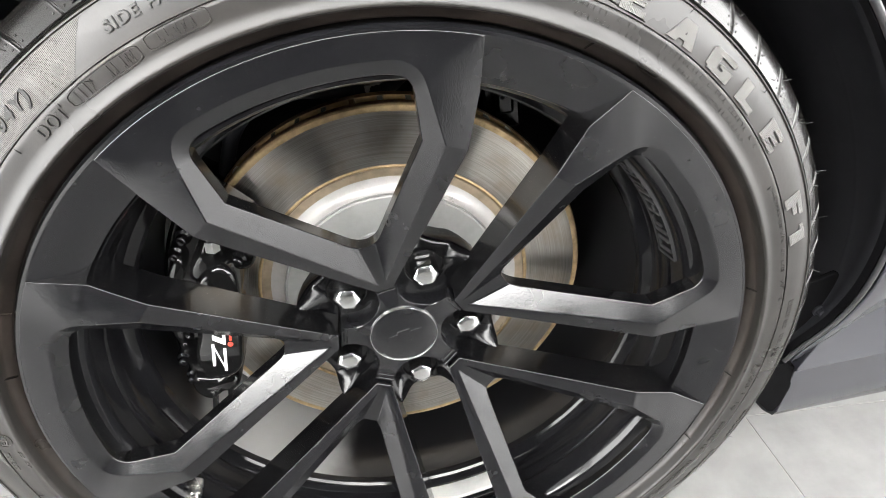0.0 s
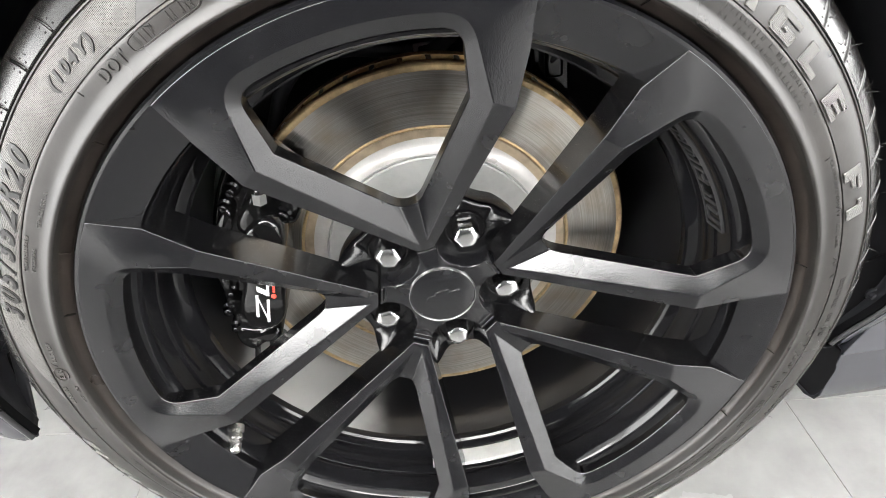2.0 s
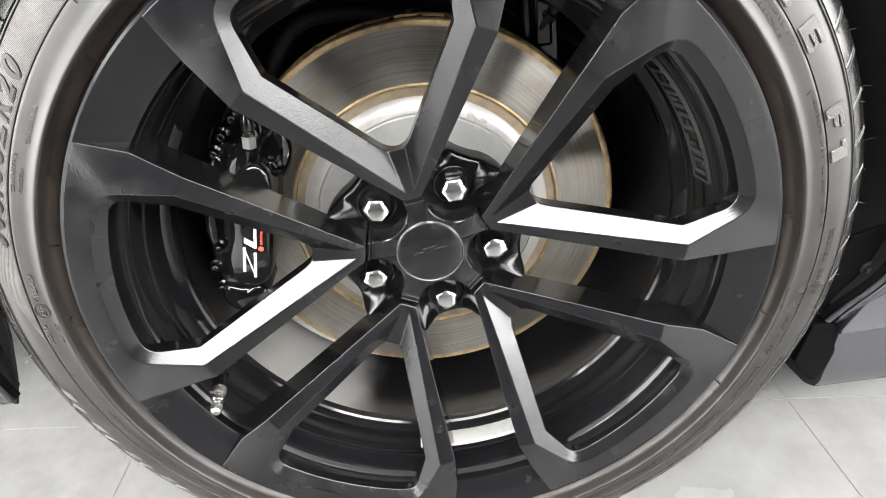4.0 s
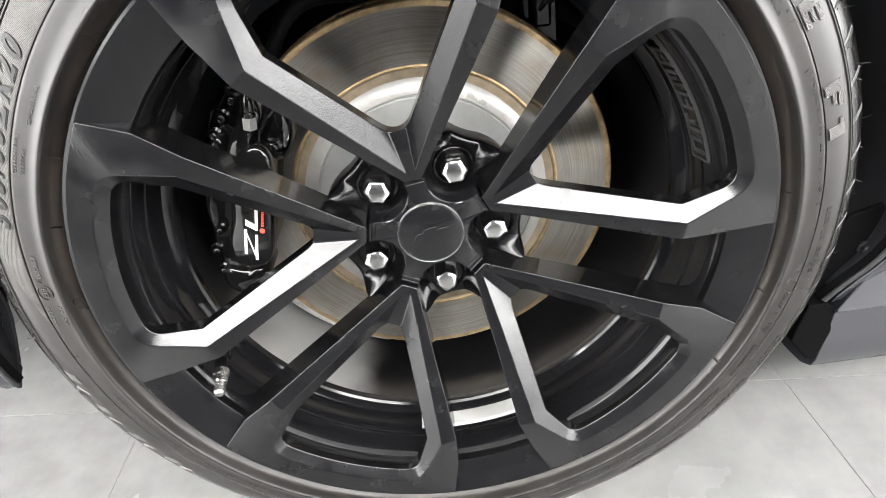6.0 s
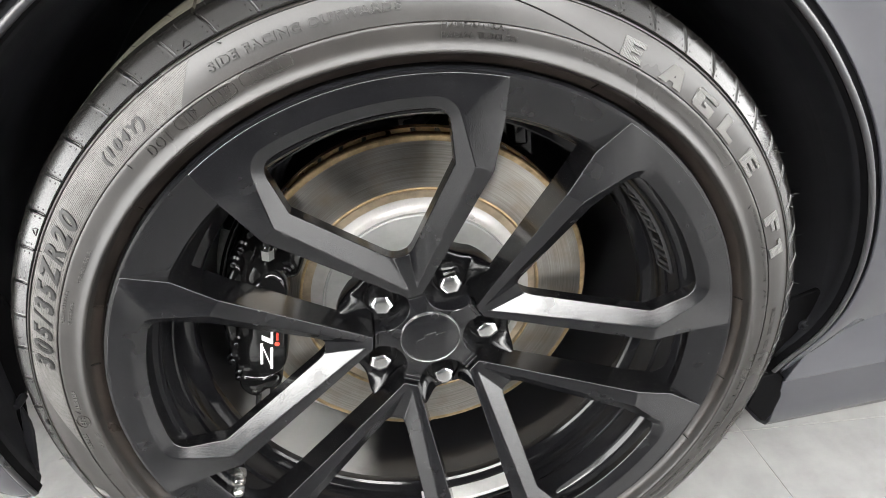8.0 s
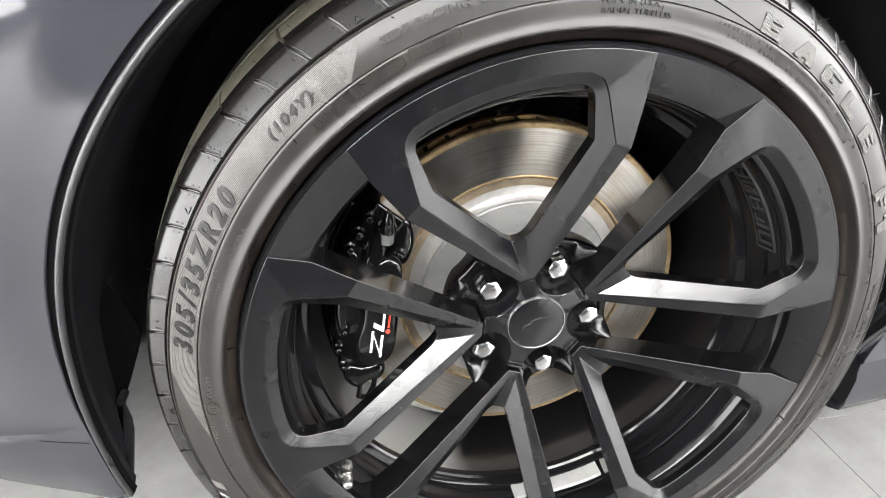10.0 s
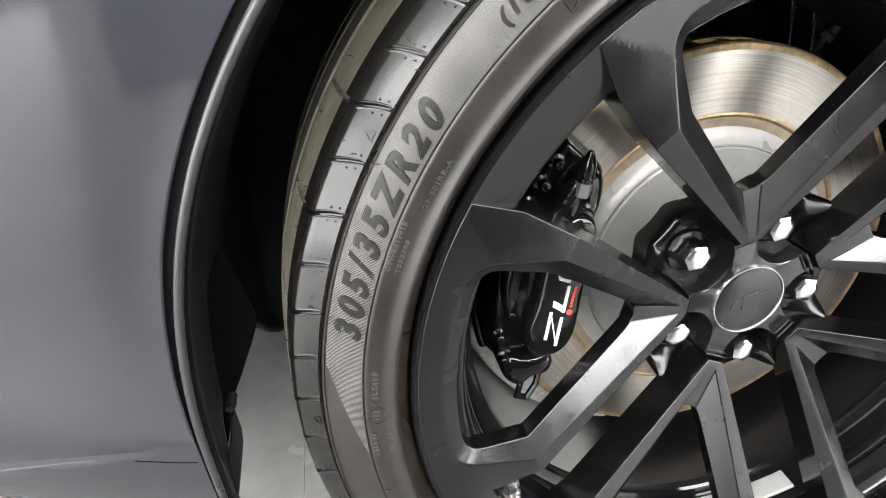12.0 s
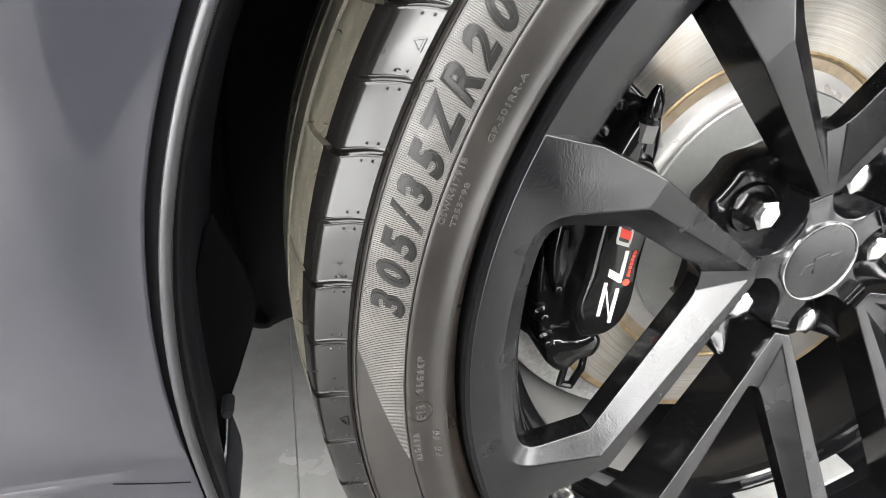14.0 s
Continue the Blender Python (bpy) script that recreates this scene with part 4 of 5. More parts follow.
# caliper
def sector(bm, r0, r1, a0, a1, y0, y1, n=10, in0=0.0, in1=0.0):
    """A block bent round the axle; in0 and in1 draw its front edges in."""
    cols = []
    for i in range(n + 1):
        a = a0 + (a1 - a0) * i / n
        fa = a + (in0 if i == 0 else -in0 if i == n else 0)
        cols.append([bm.verts.new(p) for p in (wp(r0 + in1, fa, y0), wp(r1 - in1, fa, y0), wp(r1, a, y1), wp(r0, a, y1))])
    for p, q in zip(cols, cols[1:]):
        for j in range(4):
            bm.faces.new((p[j], p[(j + 1) % 4], q[(j + 1) % 4], q[j]))
    bm.faces.new(cols[0])
    bm.faces.new(cols[-1])


CALIPER = simple("caliper_gloss_black", (0.004, 0.004, 0.004), 0.07, scale=40, spec=0.45)


def shaped(bm, outline, y_front, y_back, rounding, steps=4):
    """A block with a rounded front from an outline of (radius, direction), smoothed."""
    pts = []
    k = len(outline)
    for i in range(k):
        p0, p1, p2, p3 = (wp(*outline[(i + d) % k], 0.0) for d in (-1, 0, 1, 2))
        for j in range(5):
            t = j / 5
            pts.append(0.5 * ((2 * p1) + (p2 - p0) * t + (2 * p0 - 5 * p1 + 4 * p2 - p3) * t * t + (3 * p1 - p0 - 3 * p2 + p3) * t ** 3))
    mid = sum(pts, Vector()) / len(pts)
    rows = []
    for e in range(steps + 1):
        a = math.pi / 2 * e / steps
        inset, y = rounding * (1 - math.sin(a)), y_front + rounding * (1 - math.cos(a))
        rows.append([bm.verts.new(Vector((p.x, y, p.z)) + (mid - p).normalized() * inset) for p in pts])
    rows.append([bm.verts.new(Vector((p.x, y_back, p.z))) for p in pts])
    for u, w in zip(rows, rows[1:]):
        for i in range(len(pts)):
            bm.faces.new((u[i], u[(i + 1) % len(pts)], w[(i + 1) % len(pts)], w[i]))
    bm.faces.new(rows[0])
    bm.faces.new(rows[-1])


bm = bmesh.new()
sector(bm, 0.158, 0.208, 130, 191, 0.024, 0.064, 16, 2.5, 0.008)
sector(bm, 0.190, 0.212, 139, 191, 0.060, 0.150, 14)
sector(bm, 0.145, 0.200, 139, 191, 0.108, 0.150, 14)
caliper = bevel(part("brake_caliper", bm, CALIPER, car, "gloss black brake caliper with white and red print", smooth=40), 0.006, 3, 20)
bm = bmesh.new()
shaped(bm, [(0.1700, 143.5), (0.1560, 143.0), (0.1450, 149.5), (0.1405, 158.0), (0.1385, 166.0), (0.1395, 174.0), (0.1440, 181.0), (0.1530, 185.2), (0.1650, 186.2), (0.1785, 184.4), (0.1815, 177.0), (0.1760, 169.0), (0.1765, 160.0), (0.1790, 150.0)], 0.002, 0.062, 0.0075)
part("caliper_face", bm, CALIPER, caliper, smooth=45)
# upper shoulder beside the bleed screw, in two swelling lobes
bm = bmesh.new()
shaped(bm, [(0.1410, 149.0), (0.1400, 140.5), (0.1500, 134.0), (0.1640, 131.0), (0.1720, 133.5), (0.1690, 141.0), (0.1640, 149.0)], 0.028, 0.062, 0.012)
part("shoulder", bm, CALIPER, caliper, smooth=45)
bm = bmesh.new()
shaped(bm, [(0.1700, 150.0), (0.1705, 140.0), (0.1740, 134.5), (0.1850, 133.0), (0.1880, 139.0), (0.1850, 150.0)], 0.006, 0.060, 0.008)
part("shoulder", bm, CALIPER, caliper, smooth=45)
bm = bmesh.new()
shaped(bm, [(0.1780, 187.0), (0.1650, 187.5), (0.1600, 191.5), (0.1680, 194.5), (0.1800, 194.0), (0.1960, 194.5), (0.2030, 190.0), (0.1960, 185.0)], 0.012, 0.060, 0.008)
part("shoulder", bm, CALIPER, caliper, smooth=45)
# fluted arm along the outer side
bm = bmesh.new()
shaped(bm, [(0.1900, 148.0), (0.1995, 147.0), (0.2020, 156.0), (0.1990, 166.0), (0.1940, 173.0), (0.1880, 171.0), (0.1905, 160.0)], 0.012, 0.050, 0.006)
part("arm", bm, CALIPER, caliper, smooth=45)
for a, r, y, q in ((137, 0.1985, 0.020, 0.0042), (142, 0.1990, 0.018, 0.0046), (147, 0.1995, 0.019, 0.0040), (173.5, 0.1900, 0.018, 0.0036), (180, 0.1985, 0.020, 0.0042), (186, 0.1990, 0.019, 0.0034), (144.0, 0.1535, 0.024, 0.0052)):
    bm = bmesh.new()
    lathe(bm, wp(r, a, 0.040), wp(r, a, y - 0.006), [(0, q * 1.5), (0.7, q * 1.5), (0.75, q), (0.93, q), (0.97, q * 0.85), (1, q * 0.55)], 14)
    part("bolt", bm, HUB, caliper, smooth=40)
# bleed screw with a rubber cap
bm = bmesh.new()
lathe(bm, wp(0.176, 139.5, 0.008), wp(0.182, 136.2, 0.006), [(0, 0.0062), (0.9, 0.0062), (1, 0.005)], 6)
part("bleed_screw", bm, ZINC, caliper, "dull metal hexagonal bleed screw")
bm = bmesh.new()
lathe(bm, wp(0.1815, 136.6, 0.006), wp(0.194, 131.0, 0.004), [(0, 0.0060), (0.15, 0.0062), (0.2, 0.0052), (0.28, 0.0058), (0.6, 0.0052), (0.85, 0.0036), (1, 0.0016)], 14)
part("bleed_cap", bm, CALIPER, caliper, "black rubber cap", smooth=40)
# lower bracket loop
bm = bmesh.new()
pts = [wp(0.176, 188, 0.022), wp(0.190, 194, 0.018), wp(0.199, 198, 0.018), wp(0.193, 200, 0.018), wp(0.180, 197, 0.018), wp(0.168, 190, 0.020)]
for p, q in zip(pts, pts[1:]):
    lathe(bm, p, q, [(-0.1, 0.0028), (1.1, 0.0028)], 8)
part("pad_clip", bm, CALIPER, caliper, smooth=40)


def flat_print(quads, mat, y=0.0012):
    bm = bmesh.new()
    for quad in quads:
        hi = [bm.verts.new(wp(r, d, y)) for r, d in quad]
        lo = [bm.verts.new(wp(r, d, y + 0.0012)) for r, d in quad]
        bm.faces.new(hi)
        k = len(quad)
        for i in range(k):
            bm.faces.new((lo[i], lo[(i + 1) % k], hi[(i + 1) % k], hi[i]))
    return part("print", bm, mat, caliper)


# plain slanted strokes: white, a red block, and a red dot with bars
P0, P1 = wp(0.1646, 182.1, 0), wp(0.1622, 152.8, 0)


def stroke(u0, v0, u1, v1, w=0.0012):
    """A bar from one point to another; u runs along the print, v across it."""
    out = []
    for u, v, e in ((u0, v0, -1), (u1, v1, -1), (u1, v1, 1), (u0, v0, 1)):
        along = (P1 - P0)
        side = Vector((along.z, 0, -along.x)).normalized() * -1
        flat = abs(v1 - v0) < 1e-6
        p = P0 + along * (u + (0 if flat else e * w / along.length)) + side * (v + (e * w if flat else 0))
        out.append((math.hypot(p.x, p.z - HZ), math.degrees(math.atan2(p.z - HZ, p.x)) % 360))
    return out


H = 0.0047
flat_print([stroke(0.085, H, 0.385, H), stroke(0.02, -H, 0.33, -H), stroke(0.37, H, 0.035, -H, 0.0015)], WHITE)
flat_print([stroke(0.385, -H, 0.66, -H), stroke(0.415, -H, 0.475, H, 0.0027)], WHITE)
flat_print([stroke(0.705, -H, 0.735, H, 0.0012), stroke(0.72, -H, 0.84, -H, 0.0007), stroke(0.745, H, 0.86, H, 0.0007)], WHITE)
flat_print([stroke(0.785, -H * 0.85, 0.815, H * 0.85, 0.0030)], RED)
bm = bmesh.new()
lathe(bm, wp(0.1490, 171.3, 0.006), wp(0.1490, 171.3, 0.0012), [(0, 0.0023), (1, 0.0023)], 20)
part("print", bm, RED, caliper)
flat_print([[(0.1474 - 0.0001 * i, 169.6 - 1.05 * i), (0.1474 - 0.0001 * i, 168.9 - 1.05 * i), (0.1494 - 0.0001 * i, 168.9 - 1.05 * i), (0.1494 - 0.0001 * i, 169.6 - 1.05 * i)] for i in range(7)], RED)


def tube(points, radius, mat, name, parent, label="", n=12, ribs=0.0):
    """A pipe through points, smoothly bent."""
    bm = bmesh.new()
    path = []
    for i in range(len(points) - 1):
        p0, p1, p2, p3 = (Vector(points[max(0, min(len(points) - 1, i + d))]) for d in (-1, 0, 1, 2))
        for j in range(8):
            t = j / 8
            path.append(0.5 * ((2 * p1) + (p2 - p0) * t + (2 * p0 - 5 * p1 + 4 * p2 - p3) * t * t + (3 * p1 - p0 - 3 * p2 + p3) * t ** 3))
    path.append(Vector(points[-1]))
    rings = []
    for i, c in enumerate(path):
        ax = (path[min(len(path) - 1, i + 1)] - path[max(0, i - 1)]).normalized()
        e1 = ax.cross(Vector((0.3, 0.9, 0.2))).normalized()
        e2 = ax.cross(e1)
        rr = radius * (1 + ribs * (i % 2))
        rings.append([bm.verts.new(c + (e1 * math.cos(2 * math.pi * k / n) + e2 * math.sin(2 * math.pi * k / n)) * rr) for k in range(n)])
    for u, w in zip(rings, rings[1:]):
        for k in range(n):
            bm.faces.new((u[k], u[(k + 1) % n], w[(k + 1) % n], w[k]))
    bm.faces.new(rings[0])
    bm.faces.new(rings[-1])
    return part(name, bm, mat, parent, label, smooth=60)


# grey splash plate behind the lower part of the disc
bm = bmesh.new()
revolve(bm, [(0.1500, 0.1040), (0.1900, 0.1045), (0.2120, 0.1060), (0.2175, 0.1085), (0.2195, 0.1130), (0.2170, 0.1140), (0.1500, 0.1080)], 40, 193.0, 251.0, closed=True)
part("splash_plate", bm, PLATE, car, "grey metal splash plate behind the brake disc", smooth=30)
bm = bmesh.new()
revolve(bm, [(0.2060, 0.1040), (0.2180, 0.1045), (0.2210, 0.1075), (0.2190, 0.1090), (0.2060, 0.1080)], 16, 152.0, 166.0, closed=True)
part("caliper_bracket", bm, PLATE, car, "grey metal bracket behind the caliper", smooth=30)

# behind the disc: dust shield, hose, knuckle, bracket
bm = bmesh.new()
revolve(bm, [(0.06, 0.125), (0.178, 0.118), (0.186, 0.112), (0.188, 0.118), (0.06, 0.132)], 60, 200, 400)
part("dust_shield", bm, PLASTIC, car, "black dust shield behind the disc", smooth=40)
tube([(-0.150, 0.135, 0.45), (-0.134, 0.13, 0.485), (-0.119, 0.13, 0.514), (-0.092, 0.13, 0.537), (-0.05, 0.13, 0.541), (0.002, 0.126, 0.532), (0.022, 0.127, 0.531), (0.05, 0.17, 0.535)], 0.0068, PLASTIC, "brake_hose", car, "black ribbed brake hose", ribs=0.08)
bm = bmesh.new()
lathe(bm, Vector((0.004, 0.125, 0.532)), Vector((0.021, 0.127, 0.531)), [(0, 0.0066), (0.1, 0.0074), (0.9, 0.0074), (1, 0.0066)], 10)
part("hose_clip", bm, ZINC, car, "dull metal hose clip", smooth=30)
bm = bmesh.new()
box(bm, 0.112, 0.150, 0.135, 0.165, 0.470, 0.560)
box(bm, 0.122, 0.140, 0.120, 0.136, 0.490, 0.550)
bevel(part("suspension_bracket", bm, GLOSS, car, "dark suspension bracket", smooth=30), 0.004, 2)
bm = bmesh.new()
lathe(bm, Vector((0.128, 0.122, 0.507)), Vector((0.150, 0.108, 0.535)), [(0, 0.003), (0.3, 0.003), (0.32, 0.006), (0.45, 0.006), (0.5, 0.004), (0.8, 0.004), (1, 0.0025)], 10)
part("sensor_bolt", bm, PLASTIC, car, smooth=30)
tube([(-0.02, 0.30, 0.60), (0.06, 0.22, 0.56), (0.16, 0.2, 0.50), (0.26, 0.26, 0.44)], 0.016, PLASTIC, "control_arm", car, "dark suspension arm")
bm = bmesh.new()
revolve(bm, [(0.02, 0.135), (0.075, 0.135), (0.08, 0.15), (0.07, 0.30), (0.02, 0.30)], 40)
part("knuckle", bm, PLASTIC, car, "dark wheel carrier", smooth=30)

# ---- body ----
AC = (0.0, 0.344)
A0, A1 = -19.0, 193.6
LIP_R = [(-19.0, 0.410), (-15.0, 0.426), (-9.0, 0.444), (0.0, 0.444), (12.0, 0.436), (30.0, 0.424), (45.0, 0.419), (90.0, 0.417), (165.0, 0.4178), (172.0, 0.4190), (178.0, 0.4215), (183.0, 0.4250), (188.5, 0.4335), (193.6, 0.4485)]
LIP_Y = [(-19.0, 0.004), (-9.0, -0.010), (5.0, -0.028), (25.0, -0.045), (60.0, -0.056), (120.0, -0.058), (142.0, -0.056), (149.0, -0.050), (155.0, -0.045), (161.0, -0.039), (167.0, -0.034), (177.0, -0.027), (183.0, -0.021), (188.5, -0.012), (193.6, 0.003)]


def soft(rows, x):
    return sum(table(rows, min(A1, max(A0, x + e))) for e in (-4, -2, 0, 2, 4)) / 5


def outer_r(deg):
    """Distance from the arch's centre to the outline of the side."""
    best = 9.0
    d = (math.cos(radians(deg)), math.sin(radians(deg)))
    poly = [(-0.437, 0.2345), (-0.49, 0.262), (-0.532, 0.293), (-0.57, 0.328), (-0.70, 0.37), (-1.6, 0.42), (-1.6, 1.05), (1.6, 1.05), (1.6, 0.19), (0.39, 0.19)]
    for (x0, z0), (x1, z1) in zip(poly, poly[1:]):
        ex, ez = x1 - x0, z1 - z0
        det = d[0] * -ez + ex * d[1]
        if abs(det) < 1e-9:
            continue
        bx, bz = x0 - AC[0], z0 - AC[1]
        t = (bx * -ez + ex * bz) / det
        u = (d[0] * bz - d[1] * bx) / det
        if t > 0.1 and -1e-6 <= u <= 1 + 1e-6:
            best = min(best, t)
    return best


SIDE_Y = [(0.10, 0.075), (0.17, 0.042), (0.20, 0.024), (0.24, 0.004), (0.28, -0.011), (0.32, -0.021), (0.38, -0.030), (0.44, -0.0365), (0.52, -0.046), (0.60, -0.0545), (0.68, -0.0590), (0.76, -0.0590), (0.90, -0.048), (1.05, -0.015), (1.3, 0.06)]
UNDER = [(-1.6, 0.42), (-0.70, 0.37), (-0.57, 0.328), (-0.532, 0.293), (-0.49, 0.262), (-0.437, 0.2345), (2.0, 0.2345)]


def body_y(x, z):
    """Depth of the side surface: tucked in towards its lower edge, rounded to the rear."""
    h = z - 0.75 * (table(UNDER, x) - 0.2345) * max(0.0, 1 - max(0.0, z - 0.45) / 0.35)
    y = sum(table(SIDE_Y, h + e) for e in (-0.04, -0.02, 0.0, 0.02, 0.04)) / 5
    y -= 0.045 * max(0.0, z - 0.50) * min(1.0, max(0.0, (-x - 0.46) / 0.16))
    return y + (0.06 * max(0.0, -x - 0.58) ** 1.6 if x < 0 else 0.010 * min(1, max(0, x - 0.3) / 0.3))


def gap(deg):
    return table([(-19.0, 0.0085), (158.0, 0.0085), (172.0, 0.0062), (181.0, 0.0040), (193.6, 0.0036)], deg)


def side_point(deg, s):
    lr = soft(LIP_R, deg) + gap(deg)
    ro = max(outer_r(deg), lr + 0.004)
    r = lr + (ro - lr) * s
    x, z = AC[0] + r * math.cos(radians(deg)), AC[1] + r * math.sin(radians(deg))
    w = math.exp(-((r - lr) / 0.03) ** 2)
    return Vector((x, (soft(LIP_Y, deg) + 0.001) * w + body_y(x, z) * (1 - w), z))


bm = bmesh.new()
NS, NA = 40, 220
rows = [[bm.verts.new(side_point(A0 + (A1 - A0) * i / NA, (j / NS) ** 1.8)) for j in range(NS + 1)] for i in range(NA + 1)]
for p, q in zip(rows, rows[1:]):
    for j in range(NS):
        bm.faces.new((p[j], p[j + 1], q[j + 1], q[j]))
body = part("body_side", bm, PAINT, car, "glossy dark grey rear wing and bumper side", smooth=60)
m = body.modifiers.new("thick", "SOLIDIFY")
m.thickness, m.offset = 0.004, -1


def along_arch(name, prof, mat, label="", a0=A0, a1=A1, n=160, closing=False):
    """Sweeps a profile of (outwards, depth) along the arch's edge."""
    bm = bmesh.new()
    cols = []
    for i in range(n + 1):
        deg = a0 + (a1 - a0) * i / n
        r, y = soft(LIP_R, deg), soft(LIP_Y, deg)
        k = (gap(deg) + 0.004) / 0.0125 if closing else 1.0
        cols.append([bm.verts.new((AC[0] + (r + (dr * k if dr > 0.004 else dr)) * math.cos(radians(deg)), y + dy, AC[1] + (r + (dr * k if dr > 0.004 else dr)) * math.sin(radians(deg)))) for dr, dy in prof])
    for p, q in zip(cols, cols[1:]):
        for j in range(len(prof)):
            k2 = (j + 1) % len(prof)
            bm.faces.new((p[j], p[k2], q[k2], q[j]))
    for end in (cols[0], cols[-1]):
        bm.faces.new(end)
    return part(name, bm, mat, car, label, smooth=40)


along_arch("arch_lip", [(0.0029 * math.cos(radians(15 - 30 * i)), 0.002 + 0.0029 * math.sin(radians(15 - 30 * i))) for i in range(8)] + [(0.0, 0.004)], LIP, "rounded satin edge of the wheel arch")
along_arch("arch_gap", [(0.0125, 0.0020), (0.0095, 0.0045), (0.0026, 0.0045), (-0.0030, 0.0040), (-0.0034, 0.012), (0.0125, 0.016)], SEAM, "dark gap beside the arch edge", closing=True)

# seam between bumper parts
pts = []
for i in range(25):
    t = i / 24
    x = -0.4315 - 0.036 * t
    z = 0.335 + 0.0160 * t
    deg = math.degrees(math.atan2(z - AC[1], x - AC[0])) % 360
    lr = soft(LIP_R, deg) + gap(deg)
    r = math.hypot(x - AC[0], z - AC[1])
    ro = max(outer_r(deg), lr + 0.004)
    p = side_point(deg, min(1, max(0, (r - lr) / (ro - lr))))
    p.y -= 0.0002
    pts.append(p)
tube(pts, 0.00035, SEAM, "panel_seam", car, "thin dark seam in the bumper", n=6)

# liner: ends higher the deeper it lies
LINER = [(0.002, -0.0025, -17, 193.4), (-0.003, 0.016, -17, 190.5), (-0.004, 0.022, -17, 182.5), (-0.006, 0.032, -18, 179.4), (-0.008, 0.042, -18, 178.6), (-0.010, 0.060, -18, 178.0), (-0.010, 0.080, -18, 177.9), (-0.008, 0.100, -18, 178.7), (-0.006, 0.125, -18, 180.3), (-0.004, 0.15, -20, 182.4), (0.0, 0.20, -22, 187.2), (-0.003, 0.26, -23, 191.4), (-0.01, 0.30, -24, 196.5), (-0.05, 0.335, -24, 200.0), (-0.38, 0.34, -30, 210.0)]
fine = []
for i in range(len(LINER) - 1):
    rows4 = [np.array(LINER[max(0, min(len(LINER) - 1, i + d))]) for d in (-1, 0, 1, 2)]
    for j in range(4):
        t = j / 4
        p0, p1, p2, p3 = rows4
        fine.append(tuple(0.5 * (2 * p1 + (p2 - p0) * t + (2 * p0 - 5 * p1 + 4 * p2 - p3) * t * t + (3 * p1 - p0 - 3 * p2 + p3) * t ** 3)))
LINER = fine + [LINER[-1]]
bm = bmesh.new()
cols = []
for i in range(161):
    col = []
    for dr, y, a0, a1 in LINER:
        deg = a0 + (a1 - a0) * i / 160
        r = max(0.03, soft(LIP_R, max(A0, min(A1, deg))) + dr - (0.004 if y < 0.01 else 0))
        col.append(bm.verts.new((AC[0] + r * math.cos(radians(deg)), y if y > 0.015 else soft(LIP_Y, max(A0, min(A1, deg))) + 0.012 + y, AC[1] + r * math.sin(radians(deg)))))
    cols.append(col)
for p, q in zip(cols, cols[1:]):
    for j in range(len(LINER) - 1):
        bm.faces.new((p[j], p[j + 1], q[j + 1], q[j]))
liner = part("arch_liner", bm, PLASTIC, car, "black plastic liner of the wheel arch", smooth=50)
m = liner.modifiers.new("thick", "SOLIDIFY")
m.thickness, m.offset = 0.003, 1

# liner tongue and clip behind the bumper's tip
def plate(name, outline, y0, y1, mat, label="", parent=car):
    bm = bmesh.new()
    a = [bm.verts.new((x, y0, z)) for x, z in outline]
    b = [bm.verts.new((x, y1, z)) for x, z in outline]
    bm.faces.new(a)
    bm.faces.new(b)
    for i in range(len(outline)):
        k = (i + 1) % len(outline)
        bm.faces.new((a[i], a[k], b[k], b[i]))
    return bevel(part(name, bm, mat, parent, label, smooth=30), 0.002, 2)


plate("liner_tongue", [(-0.3740, 0.410), (-0.3800, 0.396), (-0.3850, 0.3865), (-0.3910, 0.376), (-0.3990, 0.3615), (-0.4075, 0.3475), (-0.4130, 0.340), (-0.4215, 0.312), (-0.4340, 0.281), (-0.4440, 0.262), (-0.4530, 0.262), (-0.4440, 0.300), (-0.4340, 0.340), (-0.4220, 0.380), (-0.4120, 0.410), (-0.4010, 0.440), (-0.3900, 0.462), (-0.3830, 0.470), (-0.3790, 0.450), (-0.3755, 0.430)], 0.030, 0.036, SHADED_PLASTIC, "black plastic tongue of the liner")
plate("liner_flap", [(-0.4085, 0.343), (-0.4085, 0.322), (-0.4110, 0.308), (-0.4200, 0.281), (-0.4295, 0.254), (-0.4440, 0.221), (-0.4490, 0.222), (-0.4440, 0.262), (-0.4330, 0.281), (-0.4205, 0.312), (-0.4120, 0.338)], 0.017, 0.021, PLASTIC, "black plastic flap below the liner")
bm = bmesh.new()
lathe(bm, Vector((-0.4100, 0.030, 0.346)), Vector((-0.4100, 0.014, 0.346)), [(0, 0.004), (0.7, 0.004), (1, 0.003)], 14)
part("clip", bm, PLASTIC, car, "round black plastic clip", smooth=30)

# right of the wheel: flange with a screw, deflector, sill
plate("liner_flange", [(0.372, 0.205), (0.390, 0.199), (0.432, 0.262), (0.449, 0.296), (0.436, 0.309), (0.405, 0.300), (0.392, 0.270), (0.378, 0.235)], 0.016, 0.022, SHADED_PLASTIC, "black plastic flange of the liner")
bm = bmesh.new()
lathe(bm, Vector((0.4270, 0.017, 0.262)), Vector((0.4270, 0.008, 0.262)), [(0, 0.0068), (0.35, 0.0068), (0.45, 0.0048), (0.9, 0.0043), (1, 0.003)], 14)
part("screw", bm, PLASTIC, car, "black screw in the liner", smooth=30)
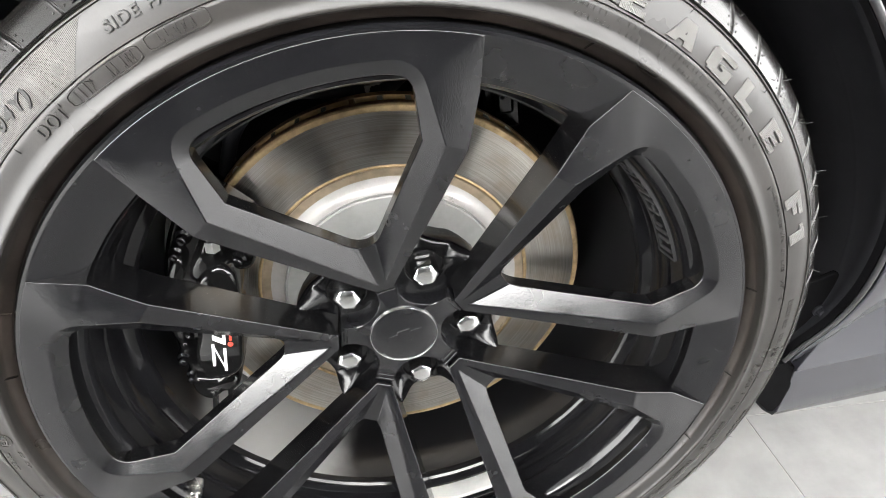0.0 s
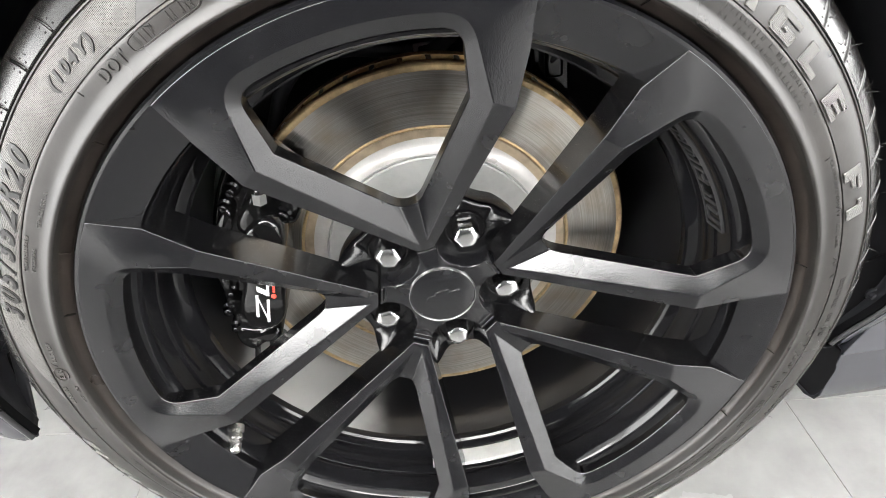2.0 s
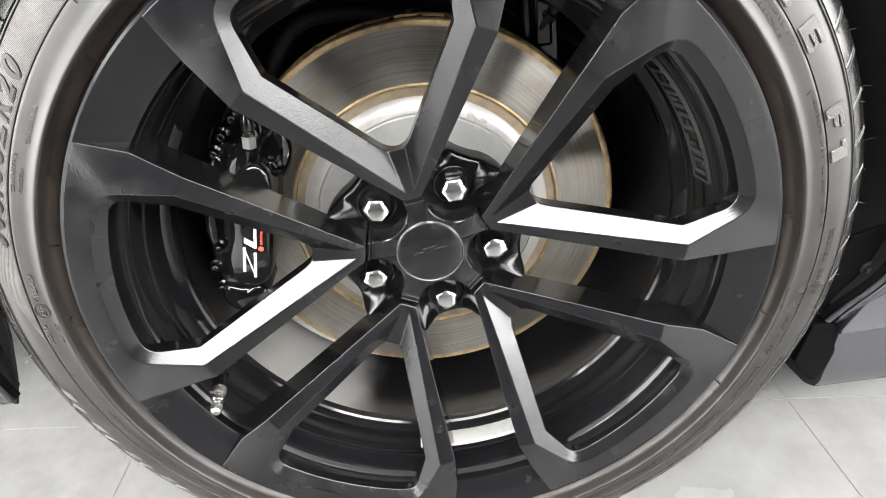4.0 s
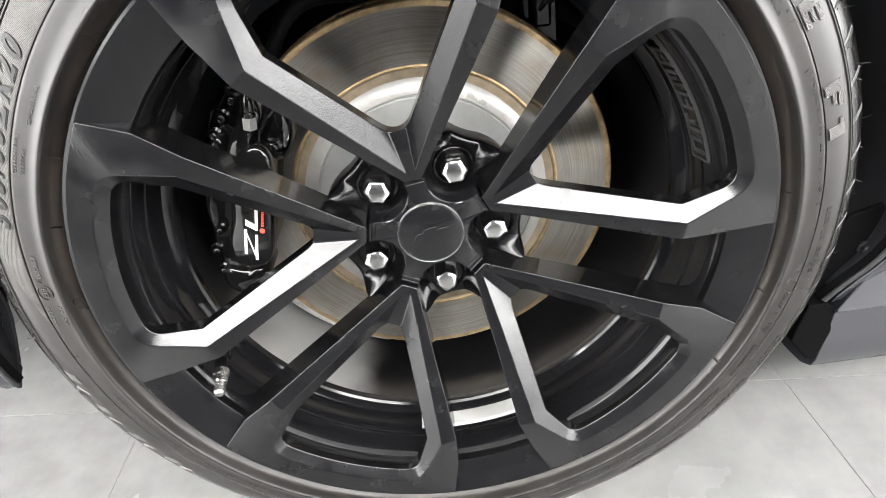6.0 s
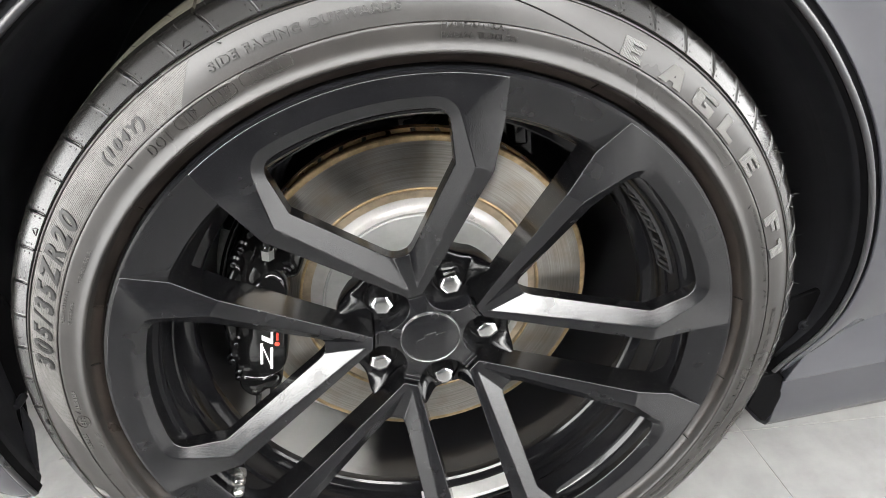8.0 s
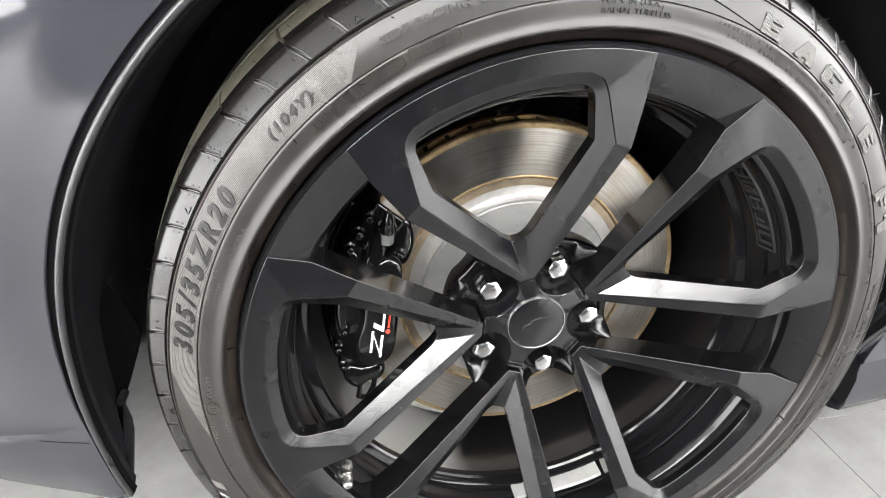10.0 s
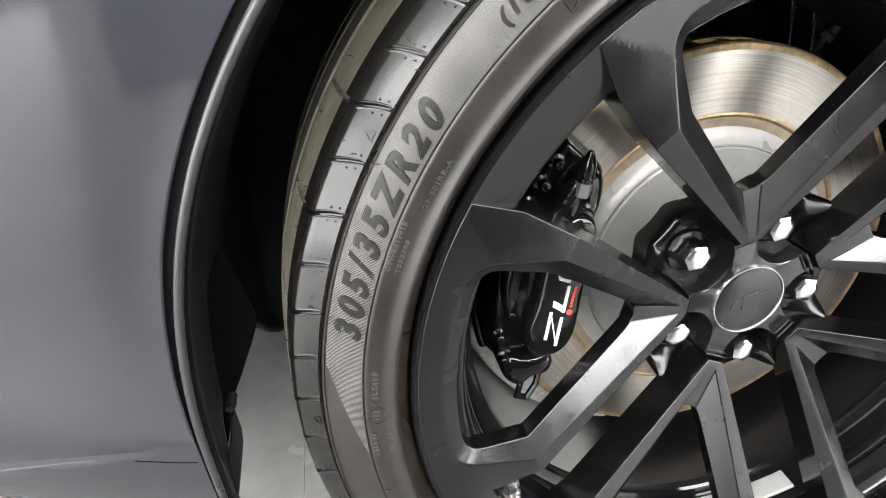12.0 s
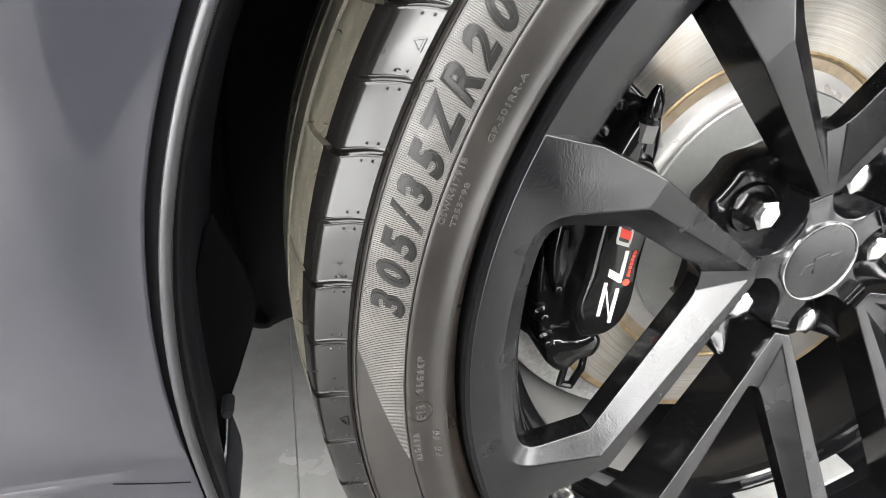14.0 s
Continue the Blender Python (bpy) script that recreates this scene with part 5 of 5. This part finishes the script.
plate("deflector", [(0.366, 0.160), (0.388, 0.131), (0.394, 0.129), (0.402, 0.140), (0.408, 0.165), (0.409, 0.195), (0.396, 0.206), (0.376, 0.206)], 0.002, 0.022, SHADED_PLASTIC, "small black air deflector before the wheel")

bm = bmesh.new()
prof = [(0.002, 0.300), (0.0010, 0.265), (0.0005, 0.235), (-0.0015, 0.211), (-0.003, 0.1995), (-0.0035, 0.1965), (0.000, 0.1935), (0.003, 0.165), (0.005, 0.143), (0.008, 0.120), (0.014, 0.107), (0.030, 0.098), (0.060, 0.094), (0.398, 0.100), (0.398, 0.235), (0.10, 0.300)]
ends = []
for x in (0.4045, 0.48, 0.55, 0.7, 1.0, 1.6):
    ends.append([bm.verts.new((x + ((z - 0.20) * 0.7 if x < 0.41 and z > 0.20 else 0.0), y, z + 0.012 * (x - 0.41) * (1 if z > 0.15 else 0.0))) for y, z in prof])
for p, q in zip(ends, ends[1:]):
    for j in range(len(prof)):
        k2 = (j + 1) % len(prof)
        bm.faces.new((p[j], p[k2], q[k2], q[j]))
bm.faces.new(ends[0])
bm.faces.new(ends[-1])
bevel(part("sill", bm, PAINT, car, "grey painted sill below the door", smooth=20), 0.0012, 2, 20)

# rest of the car: floor pan, roof and far side close it
part("floor_pan", bm_box(-1.5, 1.6, 0.40, 1.8, 0.17, 0.24), PLASTIC, car, "dark underbody of the car")


def slab(outline, y0, y1, lean=0.0):
    """A side outline carried across the car, drawn in a little towards its top."""
    bm = bmesh.new()
    a = [bm.verts.new((x, y0 + lean * max(0.0, z - 1.02), z)) for x, z in outline]
    b = [bm.verts.new((x, y1 - lean * max(0.0, z - 1.02), z)) for x, z in outline]
    bm.faces.new(a)
    bm.faces.new(b)
    for i in range(len(outline)):
        k = (i + 1) % len(outline)
        bm.faces.new((a[i], a[k], b[k], b[i]))
    return bm


bevel(part("body_shell", slab([(-1.60, 0.44), (-1.63, 0.62), (-1.62, 0.92), (-1.50, 1.02), (1.60, 1.02), (1.60, 0.24), (-1.30, 0.24), (-1.50, 0.36)], 0.42, 1.80), PAINT, car, "dark grey body of the car", smooth=30), 0.03, 3)
bevel(part("rear_deck", slab([(-1.56, 1.00), (-1.52, 1.075), (-1.05, 1.09), (1.60, 1.07), (1.60, 1.00)], -0.012, 1.82), PAINT, car, "dark grey rear deck of the car", smooth=30), 0.012, 2)
bevel(part("cabin", slab([(-1.02, 1.06), (-0.45, 1.28), (0.25, 1.40), (1.00, 1.42), (1.60, 1.40), (1.60, 1.06)], 0.10, 1.70, 0.35), PAINT, car, "dark grey roof of the car", smooth=30), 0.03, 3)

# ---- floor tiles ----
random.seed(11)
ROW_A = [-2.24 + 0.893 * i for i in range(-6, 12)]
ROW_B = [-2.24 - 0.893 * i for i in range(6, 0, -1)] + [-2.24, -1.70, -0.806, -0.436] + [0.438 + 0.893 * i for i in range(9)]
LEAN_T = -0.115
for k in range(-7, 8):
    cuts = ROW_B if k % 2 == 0 else ROW_A
    for x0, x1 in zip(cuts, cuts[1:]):
        lo, hi = 0.148 + 0.893 * k, 0.148 + 0.893 * (k + 1)
        g = 0.0014
        q = [(x0 + g, lo + g + LEAN_T * x0), (x1 - g, lo + g + LEAN_T * x1), (x1 - g, hi - g + LEAN_T * x1), (x0 + g, hi - g + LEAN_T * x0)]
        if not all(RX0 < x < RX1 and RY0 < y < RY1 for x, y in q):
            continue
        bm = bmesh.new()
        top = [bm.verts.new((x, y, 0.0)) for x, y in q]
        mid = [bm.verts.new((x + sx * 0.0004, y + sy * 0.0004, -0.0002)) for (x, y), (sx, sy) in zip(q, ((-1, -1), (1, -1), (1, 1), (-1, 1)))]
        low = [bm.verts.new((v.co.x, v.co.y, -0.002)) for v in mid]
        bm.faces.new(top)
        for i in range(4):
            j = (i + 1) % 4
            bm.faces.new((mid[i], mid[j], top[j], top[i]))
            bm.faces.new((low[i], low[j], mid[j], mid[i]))
        part("tile", bm, TILE, floor)
